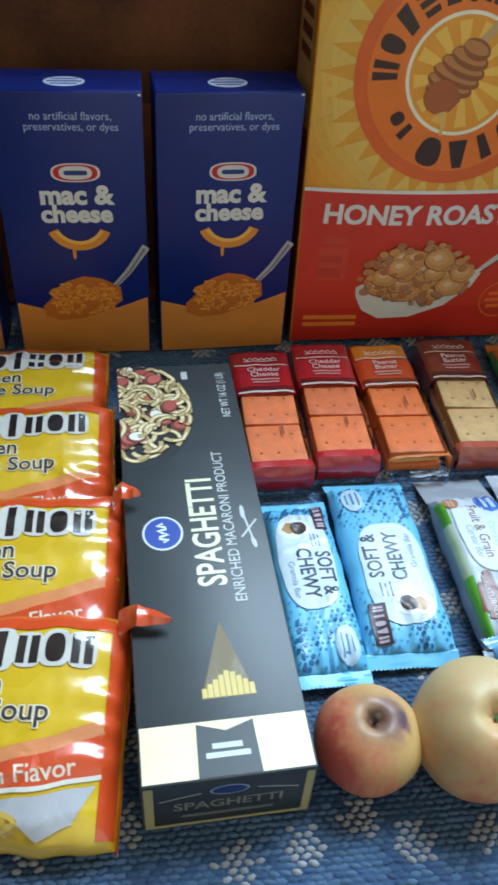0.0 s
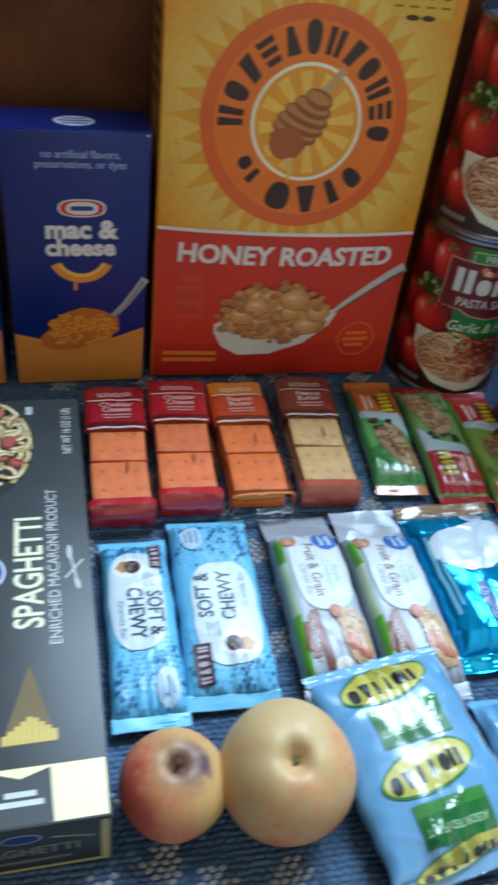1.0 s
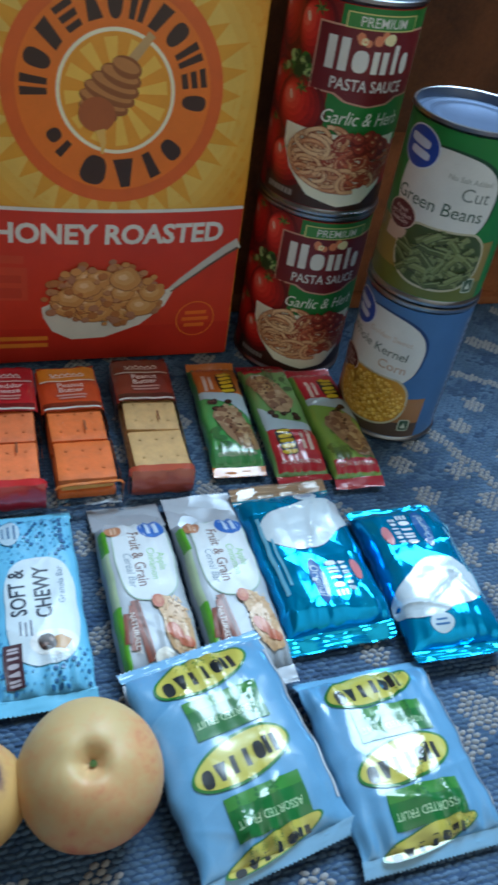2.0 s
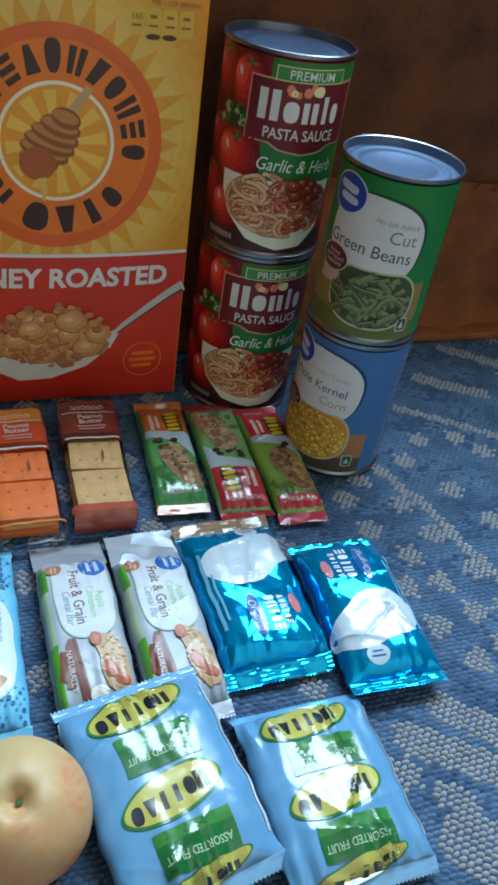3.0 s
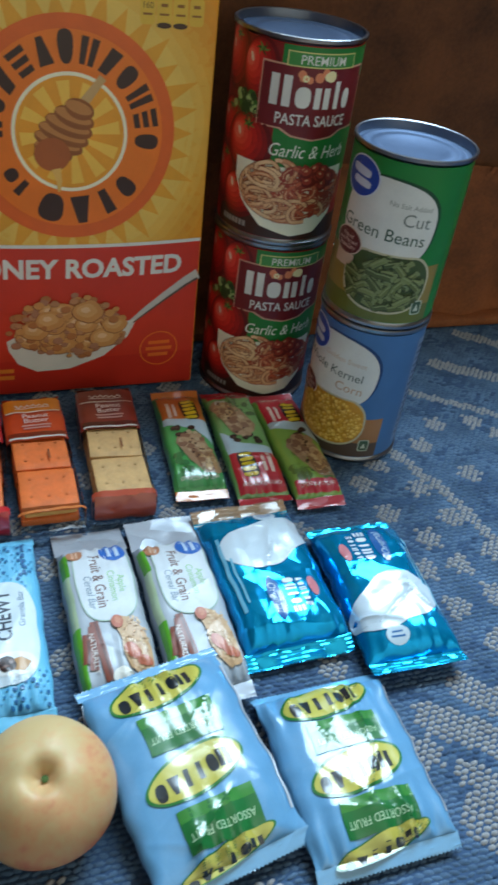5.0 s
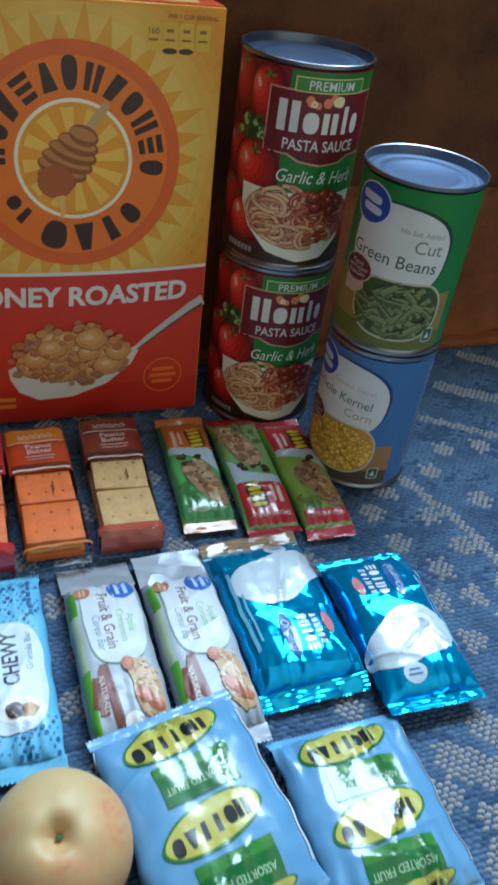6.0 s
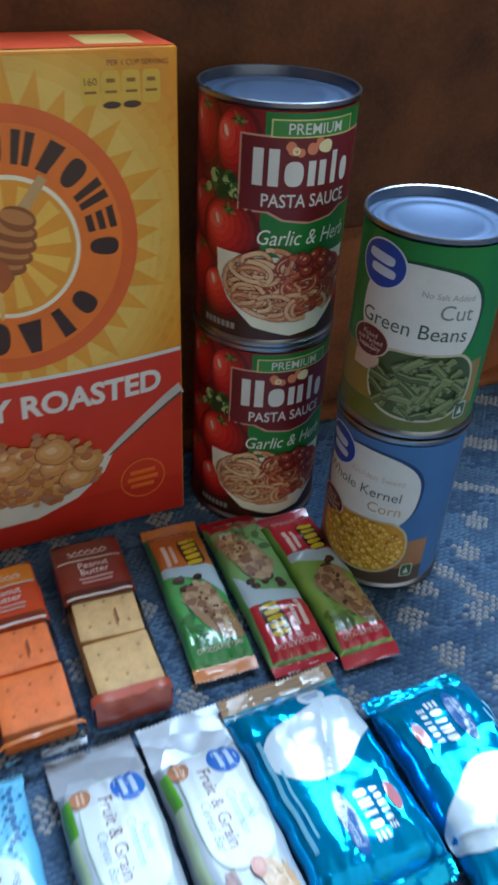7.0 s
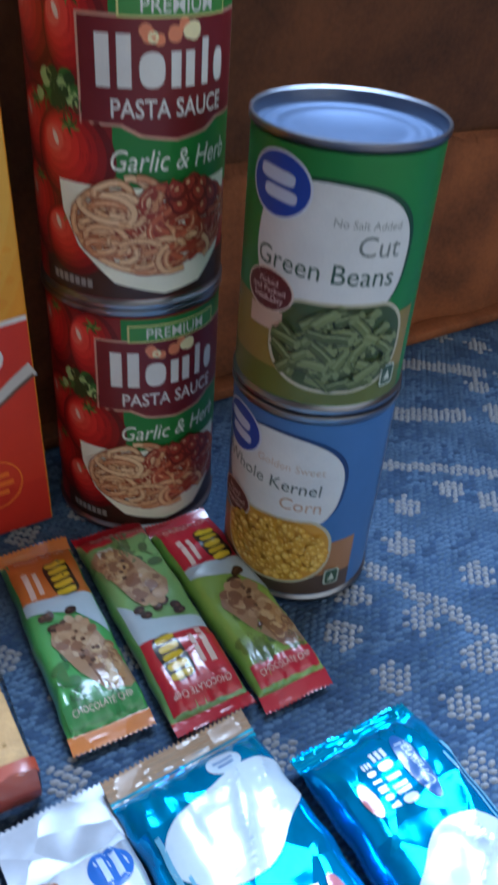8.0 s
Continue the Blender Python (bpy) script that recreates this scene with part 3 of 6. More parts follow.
def mac_box(m):
    root, f, t = carton("macaroni_box", MAC_W, MAC_D, MAC_H, m, MAC_BLUE, "dark blue macaroni and cheese carton standing upright on the rug", "food box", "macaroni boxes")
    cheese, shade, gold = card(228, 146, 48), card(196, 106, 36), card(218, 136, 54)
    w = MAC_W / 2 - 0.001
    shapes(f, [[(-w, 0.001), (w, 0.001), (w, 0.048), (w * 0.55, 0.040), (0.1 * w, 0.036), (-0.55 * w, 0.039), (-w, 0.045)]], "cheese_wave", gold, 0, root)
    words(f, "no artificial flavors,", 0.0072, 0.003, 0.1770, card(170, 186, 226), 0, root, wide=0.9)
    words(f, "preservatives, or dyes", 0.0072, 0.003, 0.1705, card(170, 186, 226), 0, root, wide=0.9)
    shapes(f, [oval(0.003, 0.1410, 0.0155, 0.0063, 32, 0, 2.6)], "emblem", WHITE, 0, root)
    shapes(f, [oval(0.003, 0.1410, 0.0140, 0.0054, 32, 0, 2.6)], "emblem", card(206, 40, 44), 1, root)
    shapes(f, [oval(0.003, 0.1410, 0.0104, 0.0045, 32, 0, 2.6)], "emblem", WHITE, 2, root)
    shapes(f, [oval(0.003, 0.1410, 0.0075, 0.0016, 16, 0, 5)], "emblem", card(40, 60, 130), 3, root)
    words(f, "mac &", 0.0180, 0.002, 0.1262, WHITE, 0, root, bold=0.042, wide=1.02)
    words(f, "cheese", 0.0168, 0.0015, 0.1130, WHITE, 0, root, bold=0.042, wide=1.0)
    shapes(f, ring(0.002, 0.1085, 0.0155, 0.0225, 205, 335, 24), "noodle", cheese, 1, root)
    shapes(f, ring(0.002, 0.1085, 0.0155, 0.0180, 208, 332, 24), "noodle", card(246, 190, 88), 2, root)
    shapes(f, [oval(-0.0025, 0.0835, 0.0012, 0.0042, 12)], "noodle", cheese, 1, root)
    rnd = random.Random(7)
    shapes(f, stroke([(0.018, 0.053), (0.026, 0.061), (0.033, 0.069), (0.041, 0.081), (0.046, 0.0885)], 0.0032, 0.0058), "spoon", card(176, 176, 178), 1, root)
    shapes(f, stroke([(0.020, 0.054), (0.027, 0.0615), (0.034, 0.0695), (0.045, 0.087)], 0.0010, 0.0018), "spoon", card(110, 112, 120), 2, root)
    shapes(f, [[(-0.027, 0.034), (-0.028, 0.042), (-0.018, 0.052), (-0.010, 0.062), (0.002, 0.066), (0.014, 0.064), (0.027, 0.057), (0.028, 0.046), (0.018, 0.038), (-0.002, 0.031), (-0.018, 0.030)]], "picture", shade, 2, root)
    heap = []
    for k in range(95):
        x, y = inside(0.001, 0.048, 0.024, 0.0135, rnd)
        a0, rr = rnd.uniform(0, 360), rnd.uniform(0.0022, 0.0034)
        arc = [(x + rr * math.cos(radians(a0 + q * 28)), y + 0.75 * rr * math.sin(radians(a0 + q * 28))) for q in range(6)]
        heap.append((band(arc, 0.0026), 0))
        heap.append((band(arc, 0.0018), 1 + k % 2))
        heap.append((band([(a, b + 0.0003) for a, b in arc[1:5]], 0.0006), 3))
    stack(f, heap, [card(204, 118, 34), cheese, card(214, 130, 40), card(234, 166, 70)], "macaroni_picture", 3, root)
    # top: round badge
    shapes(t, [oval(0, 0.016, 0.0125, 0.0085, 30)], "badge", card(210, 220, 240), 0, root)
    shapes(t, [rect(-0.008, 0.008, 0.0195, 0.0210), rect(-0.0105, 0.0105, 0.0152, 0.0172), rect(-0.008, 0.008, 0.0112, 0.0128)], "badge", card(40, 70, 170), 1, root)
    # scuffed pale corner
    shapes(f, [oval(MAC_W / 2 - 0.0016, MAC_H - 0.0013, 0.0011, 0.0008, 8)], "worn_corner", WHITE, 0, root)
    return root


mac = mac_box(pose(-0.0525, -0.003, 0, 0, 0, 2.5))
copy_thing(mac, pose(-0.1535, -0.004, 0, 0, 0, -0.6))
copy_thing(mac, pose(-0.2605, 0.004, 0, 0, 0, -1.5))

# the tall cereal carton
CW, CH, CD = 0.189, 0.289, 0.056
YELLOW, RED = card(226, 146, 24), card(206, 54, 30)
cereal, f, t = carton("cereal_box", CW, CD, CH, pose(CW / 2, 0.0005, 0.0026, -2.8, 0, 0.3), YELLOW, "tall yellow and red cereal carton with a printed sunburst", "food box", bulge=0.009)
rnd = random.Random(3)
hw = CW / 2 - 0.001
SU, SV = -0.0005, 0.1985
# sunburst behind the ring
rays = []
for k in range(34):
    a = 2 * math.pi * k / 34
    r = 0.082 + 0.009 * ((k * 7) % 3) / 2
    tip = (SU + r * math.cos(a), SV + r * math.sin(a))
    l, q = (SU + 0.066 * math.cos(a - 0.092), SV + 0.066 * math.sin(a - 0.092)), (SU + 0.066 * math.cos(a + 0.092), SV + 0.066 * math.sin(a + 0.092))
    rays.append([l, tip, q])
for k, r in enumerate((0.122, 0.112, 0.104, 0.097, 0.090, 0.083)):
    edge = [(SU + (r + 0.006 * noise.noise(Vector((math.cos(0.105 * q) * 2, math.sin(0.105 * q) * 2, 0)))) * math.cos(0.10472 * q), SV + r * math.sin(0.10472 * q)) for q in range(60)]
    shapes(f, [[(max(-hw, min(hw, a)), max(0.124, min(CH - 0.002, b))) for a, b in edge]], "sun_glow", card(226 + k, 150 + 8 * k, 30 + 12 * k), 0.14 * k, cereal, 0.012)
for one in rays:
    shapes(f, [one], "sun_ray", card(228, 160, 42), 1, cereal, 0.012)
shapes(f, [oval(SU, SV, 0.069, 0.069, 64)], "ring_panel", card(240, 122, 26), 2, cereal, 0.012)
shapes(f, ring(SU, SV, 0.0605, 0.069, 0, 360, 64), "ring_panel", card(226, 100, 28), 3, cereal, 0.012)
shapes(f, ring(SU, SV, 0.0345, 0.0368, 0, 360, 56), "ring_line", card(252, 240, 210), 4, cereal, 0.012)
shapes(f, [oval(SU, SV, 0.0345, 0.0345, 56)], "ring_middle", card(240, 160, 40), 3, cereal, 0.012)
wedge = []
for k in range(12):
    a = 2 * math.pi * k / 12
    wedge.append([(SU, SV), (SU + 0.032 * math.cos(a), SV + 0.032 * math.sin(a)), (SU + 0.032 * math.cos(a + 0.26), SV + 0.032 * math.sin(a + 0.26))])
shapes(f, wedge, "ring_middle", card(250, 196, 80), 4, cereal, 0.012)
# the brand ring as plain dark blocks
DARK = card(62, 34, 22)


def arc_mark(kind, mid, span, r0, r1):
    """A mark bent round the ring, its foot towards the middle of the ring."""
    return [[(SU + v * math.cos(radians(mid - u)), SV + v * math.sin(radians(mid - u))) for u, v in one] for one in mark(kind, -span / 2, span / 2, r0, r1)]


RING = [(kind, 178 - 17.5 * k, 12.5, 0.042, 0.058) for k, kind in enumerate("bdsrt")]
RING += [(kind, 92 - 16.2 * k, 11.5, 0.042 if k else 0.041, 0.058 if k else 0.0605) for k, kind in enumerate("dbsdbrd")]
RING += [("d", 215, 11, 0.042, 0.051), ("i", 227, 12, 0.042, 0.053), ("d", 254, 20, 0.040, 0.059), ("t", 277, 18, 0.041, 0.059), ("i", 298, 17, 0.041, 0.058), ("d", 317, 13, 0.042, 0.057)]
for one in RING:
    shapes(f, arc_mark(*one), "brand_block", DARK, 5, cereal, 0.012)
# honey dipper picture
woods = [card(150, 84, 34), card(196, 128, 66)]
axis = (0.55, 0.835)
shapes(f, stroke([(SU + 0.008, SV + 0.018), (SU + 0.021, SV + 0.034)], 0.006, 0.005), "dipper", card(206, 164, 110), 5, cereal, 0.012)
for k in range(6):
    d = -0.013 + 0.0062 * k
    wdt = (0.0125, 0.0160, 0.0165, 0.0155, 0.0130, 0.0095)[k]
    shapes(f, [oval(SU - 0.004 + axis[0] * d, SV + axis[1] * d, wdt, 0.0062, 24, -20)], "dipper", woods[0], 6 + k * 0.5, cereal, 0.012)
    shapes(f, [oval(SU - 0.0045 + axis[0] * d, SV + axis[1] * d + 0.001, wdt * 0.92, 0.0036, 24, -20)], "dipper", woods[1], 6.25 + k * 0.5, cereal, 0.012)
shapes(f, [oval(SU - 0.012, SV - 0.013, 0.0115, 0.0105, 24)], "dipper", card(176, 92, 40), 9.5, cereal, 0.012)
shapes(f, stroke([(SU - 0.010, SV - 0.022), (SU - 0.008, SV - 0.03), (SU - 0.0085, SV - 0.037)], 0.006, 0.0015), "honey", card(236, 186, 96), 9.8, cereal, 0.012)
# red lower panel
shapes(f, [rect(-hw, hw, 0.001, 0.1215)], "red_panel", RED, 1.6, cereal, 0.012)
shapes(f, [rect(-hw, hw, 0.1215, 0.1240)], "white_line", WHITE, 2.6, cereal, 0.012)
shapes(f, [rect(-hw, hw, 0.001, 0.030)], "red_panel", card(196, 44, 26), 2, cereal, 0.012)
words(f, "HONEY ROASTED", 0.0196, 0.0, 0.1060, WHITE, 3, cereal, bold=0.034, lean=0.03, wide=1.0, maxlen=0.012)
shapes(f, [[(-0.048, 0.040), (-0.042, 0.028), (-0.028, 0.020), (-0.004, 0.021), (0.022, 0.031), (0.040, 0.047), (0.047, 0.062), (0.032, 0.060), (-0.036, 0.055), (-0.049, 0.048)]], "spoon", card(220, 214, 204), 3, cereal, 0.012)
shapes(f, stroke([(0.041, 0.058), (0.052, 0.068), (0.068, 0.080), (0.083, 0.090), (hw, 0.0955)], 0.004, 0.0085), "spoon", card(198, 194, 188), 3, cereal, 0.012)
shapes(f, stroke([(0.044, 0.059), (0.056, 0.068), (0.07, 0.078), (0.084, 0.087), (hw, 0.092)], 0.0012, 0.0022), "spoon", card(96, 74, 62), 4, cereal, 0.012)
heap = []
for k in range(230):
    x, y = inside(-0.004, 0.056, 0.043, 0.029, rnd)
    if y < 0.031 + 0.012 * abs(x) / 0.04:
        continue
    # broad flakes among clusters of crumbs
    big = k % 9 == 4
    a = rnd.uniform(0.0088, 0.0122) if big else rnd.uniform(0.0018, 0.0040)
    if big:
        x, y = -0.004 + (x + 0.004) * 0.8, 0.056 + (y - 0.056) * 0.7
    lump = [(x + a * (1 + 0.2 * noise.noise(Vector((math.cos(q) * 1.3, math.sin(q) * 1.3, k)))) * math.cos(q), y + a * 0.8 * (1 + 0.2 * noise.noise(Vector((math.cos(q) * 1.3, math.sin(q) * 1.3, k + 50)))) * math.sin(q)) for q in [0.262 * m_ for m_ in range(24)]]
    heap.append((lump, 0))
    tone = (2, 3, 5)[k % 3] if big else 1 + k % 4
    heap.append(([(x + 0.0002 + (p - x) * 0.96, y + 0.0003 + (q - y) * 0.96) for p, q in lump], tone))
    if big:
        heap.append(([(x - 0.0008 + (p - x) * 0.66, y + 0.0012 + (q - y) * 0.60) for p, q in lump], 3 if tone == 2 else 5))
        heap.append(([(x - 0.0016 + (p - x) * 0.30, y + 0.0018 + (q - y) * 0.26) for p, q in lump], 6))
stack(f, heap, [card(140, 82, 50), card(190, 134, 94), card(184, 116, 66), card(206, 146, 84), card(176, 122, 94), card(214, 162, 104), card(226, 188, 146)], "flake_picture", 5, cereal, 0.003)
# faint jar and seal
shapes(f, [rect(-0.079, -0.058, 0.054, 0.080), rect(-0.077, -0.060, 0.083, 0.089)], "jar_picture", card(206, 72, 44), 3, cereal, 0.012)
shapes(f, [rect(-0.079, -0.062, 0.056, 0.064), rect(-0.079, -0.062, 0.068, 0.074)], "jar_picture", card(192, 60, 38), 4, cereal, 0.012)
shapes(f, ring(0.0655, 0.034, 0.0145, 0.0153, 0, 360, 36), "seal", card(236, 128, 40), 3, cereal, 0.012)
shapes(f, [rect(0.057, 0.074, 0.038, 0.041), rect(0.055, 0.076, 0.0325, 0.0355), rect(0.057, 0.073, 0.027, 0.030)], "seal", card(232, 112, 36), 3, cereal, 0.012)
shapes(f, [rect(-0.086, -0.045, 0.020, 0.0235), rect(-0.086, -0.045, 0.014, 0.0175)], "small_print", card(226, 128, 40), 3, cereal, 0.012)
# nutrition boxes near the top
for k in range(4):
    u = 0.0485 + 0.0105 * k
    shapes(f, [oval(u, 0.2715, 0.0048, 0.0078, 24, 0, 6)], "fact_box", card(226, 182, 60), 3, cereal, 0.012)
    if k == 0:
        words(f, "160", 0.0050, u, 0.2745, card(120, 76, 24), 4, cereal, maxlen=0.012)
    else:
        shapes(f, [rect(u - 0.0022, u + 0.0022, 0.2738, 0.2756)], "fact_print", card(150, 96, 30), 4, cereal, 0.012)
    shapes(f, [rect(u - 0.003, u + 0.003, 0.2690, 0.2702)], "fact_print", card(150, 96, 30), 4, cereal, 0.012)
    if k in (1, 2):
        shapes(f, [oval(u, 0.2635, 0.0047, 0.0017, 16)], "fact_print", card(70, 44, 20), 4, cereal, 0.012)
words(f, "PER 1 CUP SERVING", 0.0036, 0.0735, 0.2826, card(150, 80, 26), 3, cereal, maxlen=0.012)
shapes(f, [oval(-0.062, 0.279, 0.022, 0.0085, 28)], "emblem", card(206, 40, 34), 3, cereal, 0.012)
shapes(f, [oval(-0.062, 0.279, 0.016, 0.0035, 20, 0, 4)], "emblem", card(240, 220, 210), 4, cereal, 0.012)
# top and sides
shapes(t, [rect(-hw, hw, 0.001, CD - 0.001)], "top_print", card(232, 84, 48), 0, cereal)
words(t, "HONEY", 0.016, -0.03, 0.030, WHITE, 1, cereal, bold=0.02)
words(t, "ROASTED", 0.016, -0.03, 0.015, WHITE, 1, cereal, bold=0.02)
shapes(t, [rect(0.050, 0.080, 0.008, 0.040)], "top_print", card(236, 200, 120), 1, cereal)
sl = plane_map((-CW / 2, CD, 0), (0, -1, 0), (0, 0, 1))
shapes(sl, [rect(0.002, CD - 0.002, 0.002, 0.16)], "side_panel", card(150, 44, 26), 0, cereal)
shapes(sl, [rect(0.006, CD - 0.006, 0.166, 0.28)], "side_panel", card(226, 190, 120), 0, cereal)
shapes(sl, [rect(0.012, CD - 0.012, 0.20 + 0.012 * k, 0.207 + 0.012 * k) for k in range(6)], "side_print", card(120, 60, 30), 1, cereal)
sr = plane_map((CW / 2, 0, 0), (0, 1, 0), (0, 0, 1))
shapes(sr, [rect(0.002, CD - 0.002, 0.002, 0.118)], "side_panel", RED, 0, cereal)
shapes(sr, [rect(0.008, CD - 0.008, 0.13, 0.27)], "side_panel", card(244, 226, 170), 0, cereal)
shapes(sr, [rect(0.011, CD - 0.011, 0.14 + 0.006 * k, 0.1425 + 0.006 * k) for k in range(20)], "side_print", card(90, 60, 30), 1, cereal)

# ---- the spaghetti carton, lying flat ----
SW, SL, SH = 0.0745, 0.281, 0.041
CHAR = mat("charcoal_card", srgb(54, 59, 62), 0.44, 0, 0.12, 45, 0.1, 700)
spag = thing("spaghetti_box", pose(-0.0887, -0.2175, 0.0, 0, 0, 1.9), "charcoal grey spaghetti carton with a clear window, lying on the rug", "food box")
bm = box_bm(-SW / 2, SW / 2, -SL / 2, SL / 2, 0, SH, 0.0008, 2)
part("body", bm, CHAR, spag)
f = plane_map((0, 0, SH), (1, 0, 0), (0, 1, 0))
IVORY = card(240, 230, 180)
shapes(f, [rect(-SW / 2 + 0.001, SW / 2 - 0.001, -SL / 2 + 0.001, -SL / 2 + 0.026)], "ivory_band", IVORY, 0, spag)
shapes(f, [[(-0.013, -SL / 2 + 0.001), (0.014, -SL / 2 + 0.001), (0.013, -SL / 2 + 0.025), (0.0005, -SL / 2 + 0.021), (-0.012, -SL / 2 + 0.025)]], "band_tab", CHAR, 1, spag)
shapes(f, [rect(-0.006, 0.007, -SL / 2 + 0.013, -SL / 2 + 0.0155), rect(-0.009, 0.010, -SL / 2 + 0.009, -SL / 2 + 0.0115)], "tab_print", card(196, 200, 196), 2, spag)
# clear window, with the pasta showing inside
shapes(f, [[(-0.008, -0.104), (0.0165, -0.104), (0.0047, -0.063)]], "window_inside", card(112, 92, 52), 0, spag)
strs = []
for k in range(9):
    x = -0.0075 + 0.0027 * k
    w = max(0.0, 1 - abs(x - 0.004) / 0.013)
    strs.append(rect(x, x + 0.0024, -0.1035, -0.1035 + 0.010 * (0.35 + w)))
shapes(f, strs, "pasta", card(206, 180, 96), 1, spag)
shapes(f, [[(-0.0085, -0.1045), (0.017, -0.1045), (0.0047, -0.062)]], "window_film", M_FILM, 4, spag, 0.004)
words(f, "SPAGHETTI", 0.0205, 0.0045, -0.0040, card(226, 224, 190), 0, spag, turn=90, bold=0.018, wide=0.74)
words(f, "ENRICHED MACARONI PRODUCT", 0.0084, 0.0175, 0.0010, card(196, 198, 196), 0, spag, turn=90, wide=0.84)
words(f, "NET WT 16 OZ (1 LB)", 0.0075, 0.0285, 0.108, card(214, 216, 214), 0, spag, turn=90, wide=0.62)
shapes(f, [rect(0.004, 0.008, 0.125, 0.133)], "tab_print", card(190, 192, 190), 0, spag)
shapes(f, stroke([(0.0235, -0.012), (0.033, 0.0)], 0.0011) + stroke([(0.0265, 0.004), (0.0295, -0.015)], 0.0011) + [oval(0.0262, 0.006, 0.0013, 0.005, 12), oval(0.0295, -0.016, 0.0013, 0.004, 12, 10)], "crossed_wheat", card(190, 192, 190), 0, spag)
shapes(f, [oval(-0.0178, -0.005, 0.0108, 0.0118, 40)], "emblem", card(206, 212, 222), 0, spag)
shapes(f, [oval(-0.0178, -0.005, 0.0096, 0.0106, 40)], "emblem", card(32, 66, 150), 1, spag)
shapes(f, stroke([(-0.0178 + 0.0030 * math.sin(q * 1.9), -0.0115 + 0.0013 * q) for q in range(11)], 0.0014), "emblem", card(220, 226, 236), 2, spag)
# bowl of pasta picture, cut off by the carton's edge
pic = [(min(max(u, -SW / 2 + 0.001), SW / 2), min(v, SL / 2 - 0.003)) for u, v in oval(-0.030, 0.0945, 0.0385, 0.050, 48)]
shapes(f, [pic], "picture", card(40, 42, 46), 0, spag)
rnd = random.Random(21)


def clipped(where):
    return lambda u, v, h: where(max(u, -SW / 2 + 0.0005), min(v, SL / 2 - 0.001), h)


fc = clipped(f)
heap = []
for k in range(120):
    x, y = inside(-0.023, 0.098, 0.027, 0.040, rnd)
    if k % 5 == 4:
        heap.append((oval(x, y, 0.0062, 0.0052, 14, 40 * k), 3))
        heap.append((oval(x + 0.0006, y + 0.0008, 0.0048, 0.0038, 14, 40 * k), 4 + (k // 5) % 3))
        continue
    a0, rr = rnd.uniform(0, 360), rnd.uniform(0.005, 0.011)
    arc = [(x + rr * math.cos(radians(a0 + q * 18)), y + rr * math.sin(radians(a0 + q * 18))) for q in range(9)]
    arc = [(-0.03 + (p + 0.03) * min(1, 0.0365 / max(1e-6, math.hypot(p + 0.03, (q - 0.0945) * 0.77))), 0.0945 + (q - 0.0945) * min(1, 0.0365 / max(1e-6, math.hypot(p + 0.03, (q - 0.0945) * 0.77)))) for p, q in arc]
    heap.append((band(arc, 0.0034), 0))
    heap.append((band(arc, 0.0026), 1 + k % 2))
    heap.append((band(arc[2:7], 0.0008), 7))
stack(fc, heap, [card(96, 76, 48), card(216, 194, 146), card(190, 164, 112), card(120, 60, 50), card(196, 100, 90), card(232, 226, 212), card(176, 84, 72), card(240, 228, 196)], "pasta_picture", 1.5, spag)
# near end of the carton
e = plane_map((0, -SL / 2, 0), (1, 0, 0), (0, 0, 1))
shapes(e, [rect(-SW / 2 + 0.001, SW / 2 - 0.001, 0.001, 0.0035), rect(-SW / 2 + 0.001, -SW / 2 + 0.005, 0.0035, SH - 0.002), rect(SW / 2 - 0.0045, SW / 2 - 0.001, 0.0035, SH - 0.002)], "end_edge", card(176, 164, 112), 0, spag)
shapes(e, [oval(0.0, 0.031, 0.0085, 0.0042, 28)], "emblem", card(150, 160, 186), 0, spag)
shapes(e, [oval(0.0, 0.031, 0.0075, 0.0034, 28)], "emblem", card(34, 56, 116), 1, spag)
words(e, "SPAGHETTI", 0.0095, 0.0, 0.0195, card(128, 130, 116), 0, spag, bold=0.015)
shapes(e, stroke([(-0.03, 0.026), (-0.02, 0.0285), (-0.012, 0.030)], 0.0007) + stroke([(0.03, 0.026), (0.02, 0.0285), (0.012, 0.030)], 0.0007), "end_line", card(190, 190, 180), 0, spag)
shapes(e, [rect(-0.020, 0.020, 0.009, 0.0115)], "end_print", card(110, 112, 104), 0, spag)
sd = plane_map((SW / 2, -SL / 2, 0), (0, 1, 0), (0, 0, 1))
shapes(sd, [rect(0.03, 0.25, 0.012, 0.015), rect(0.03, 0.2, 0.02, 0.0225)], "side_print", card(110, 112, 110), 0, spag)

# ---- tins ----


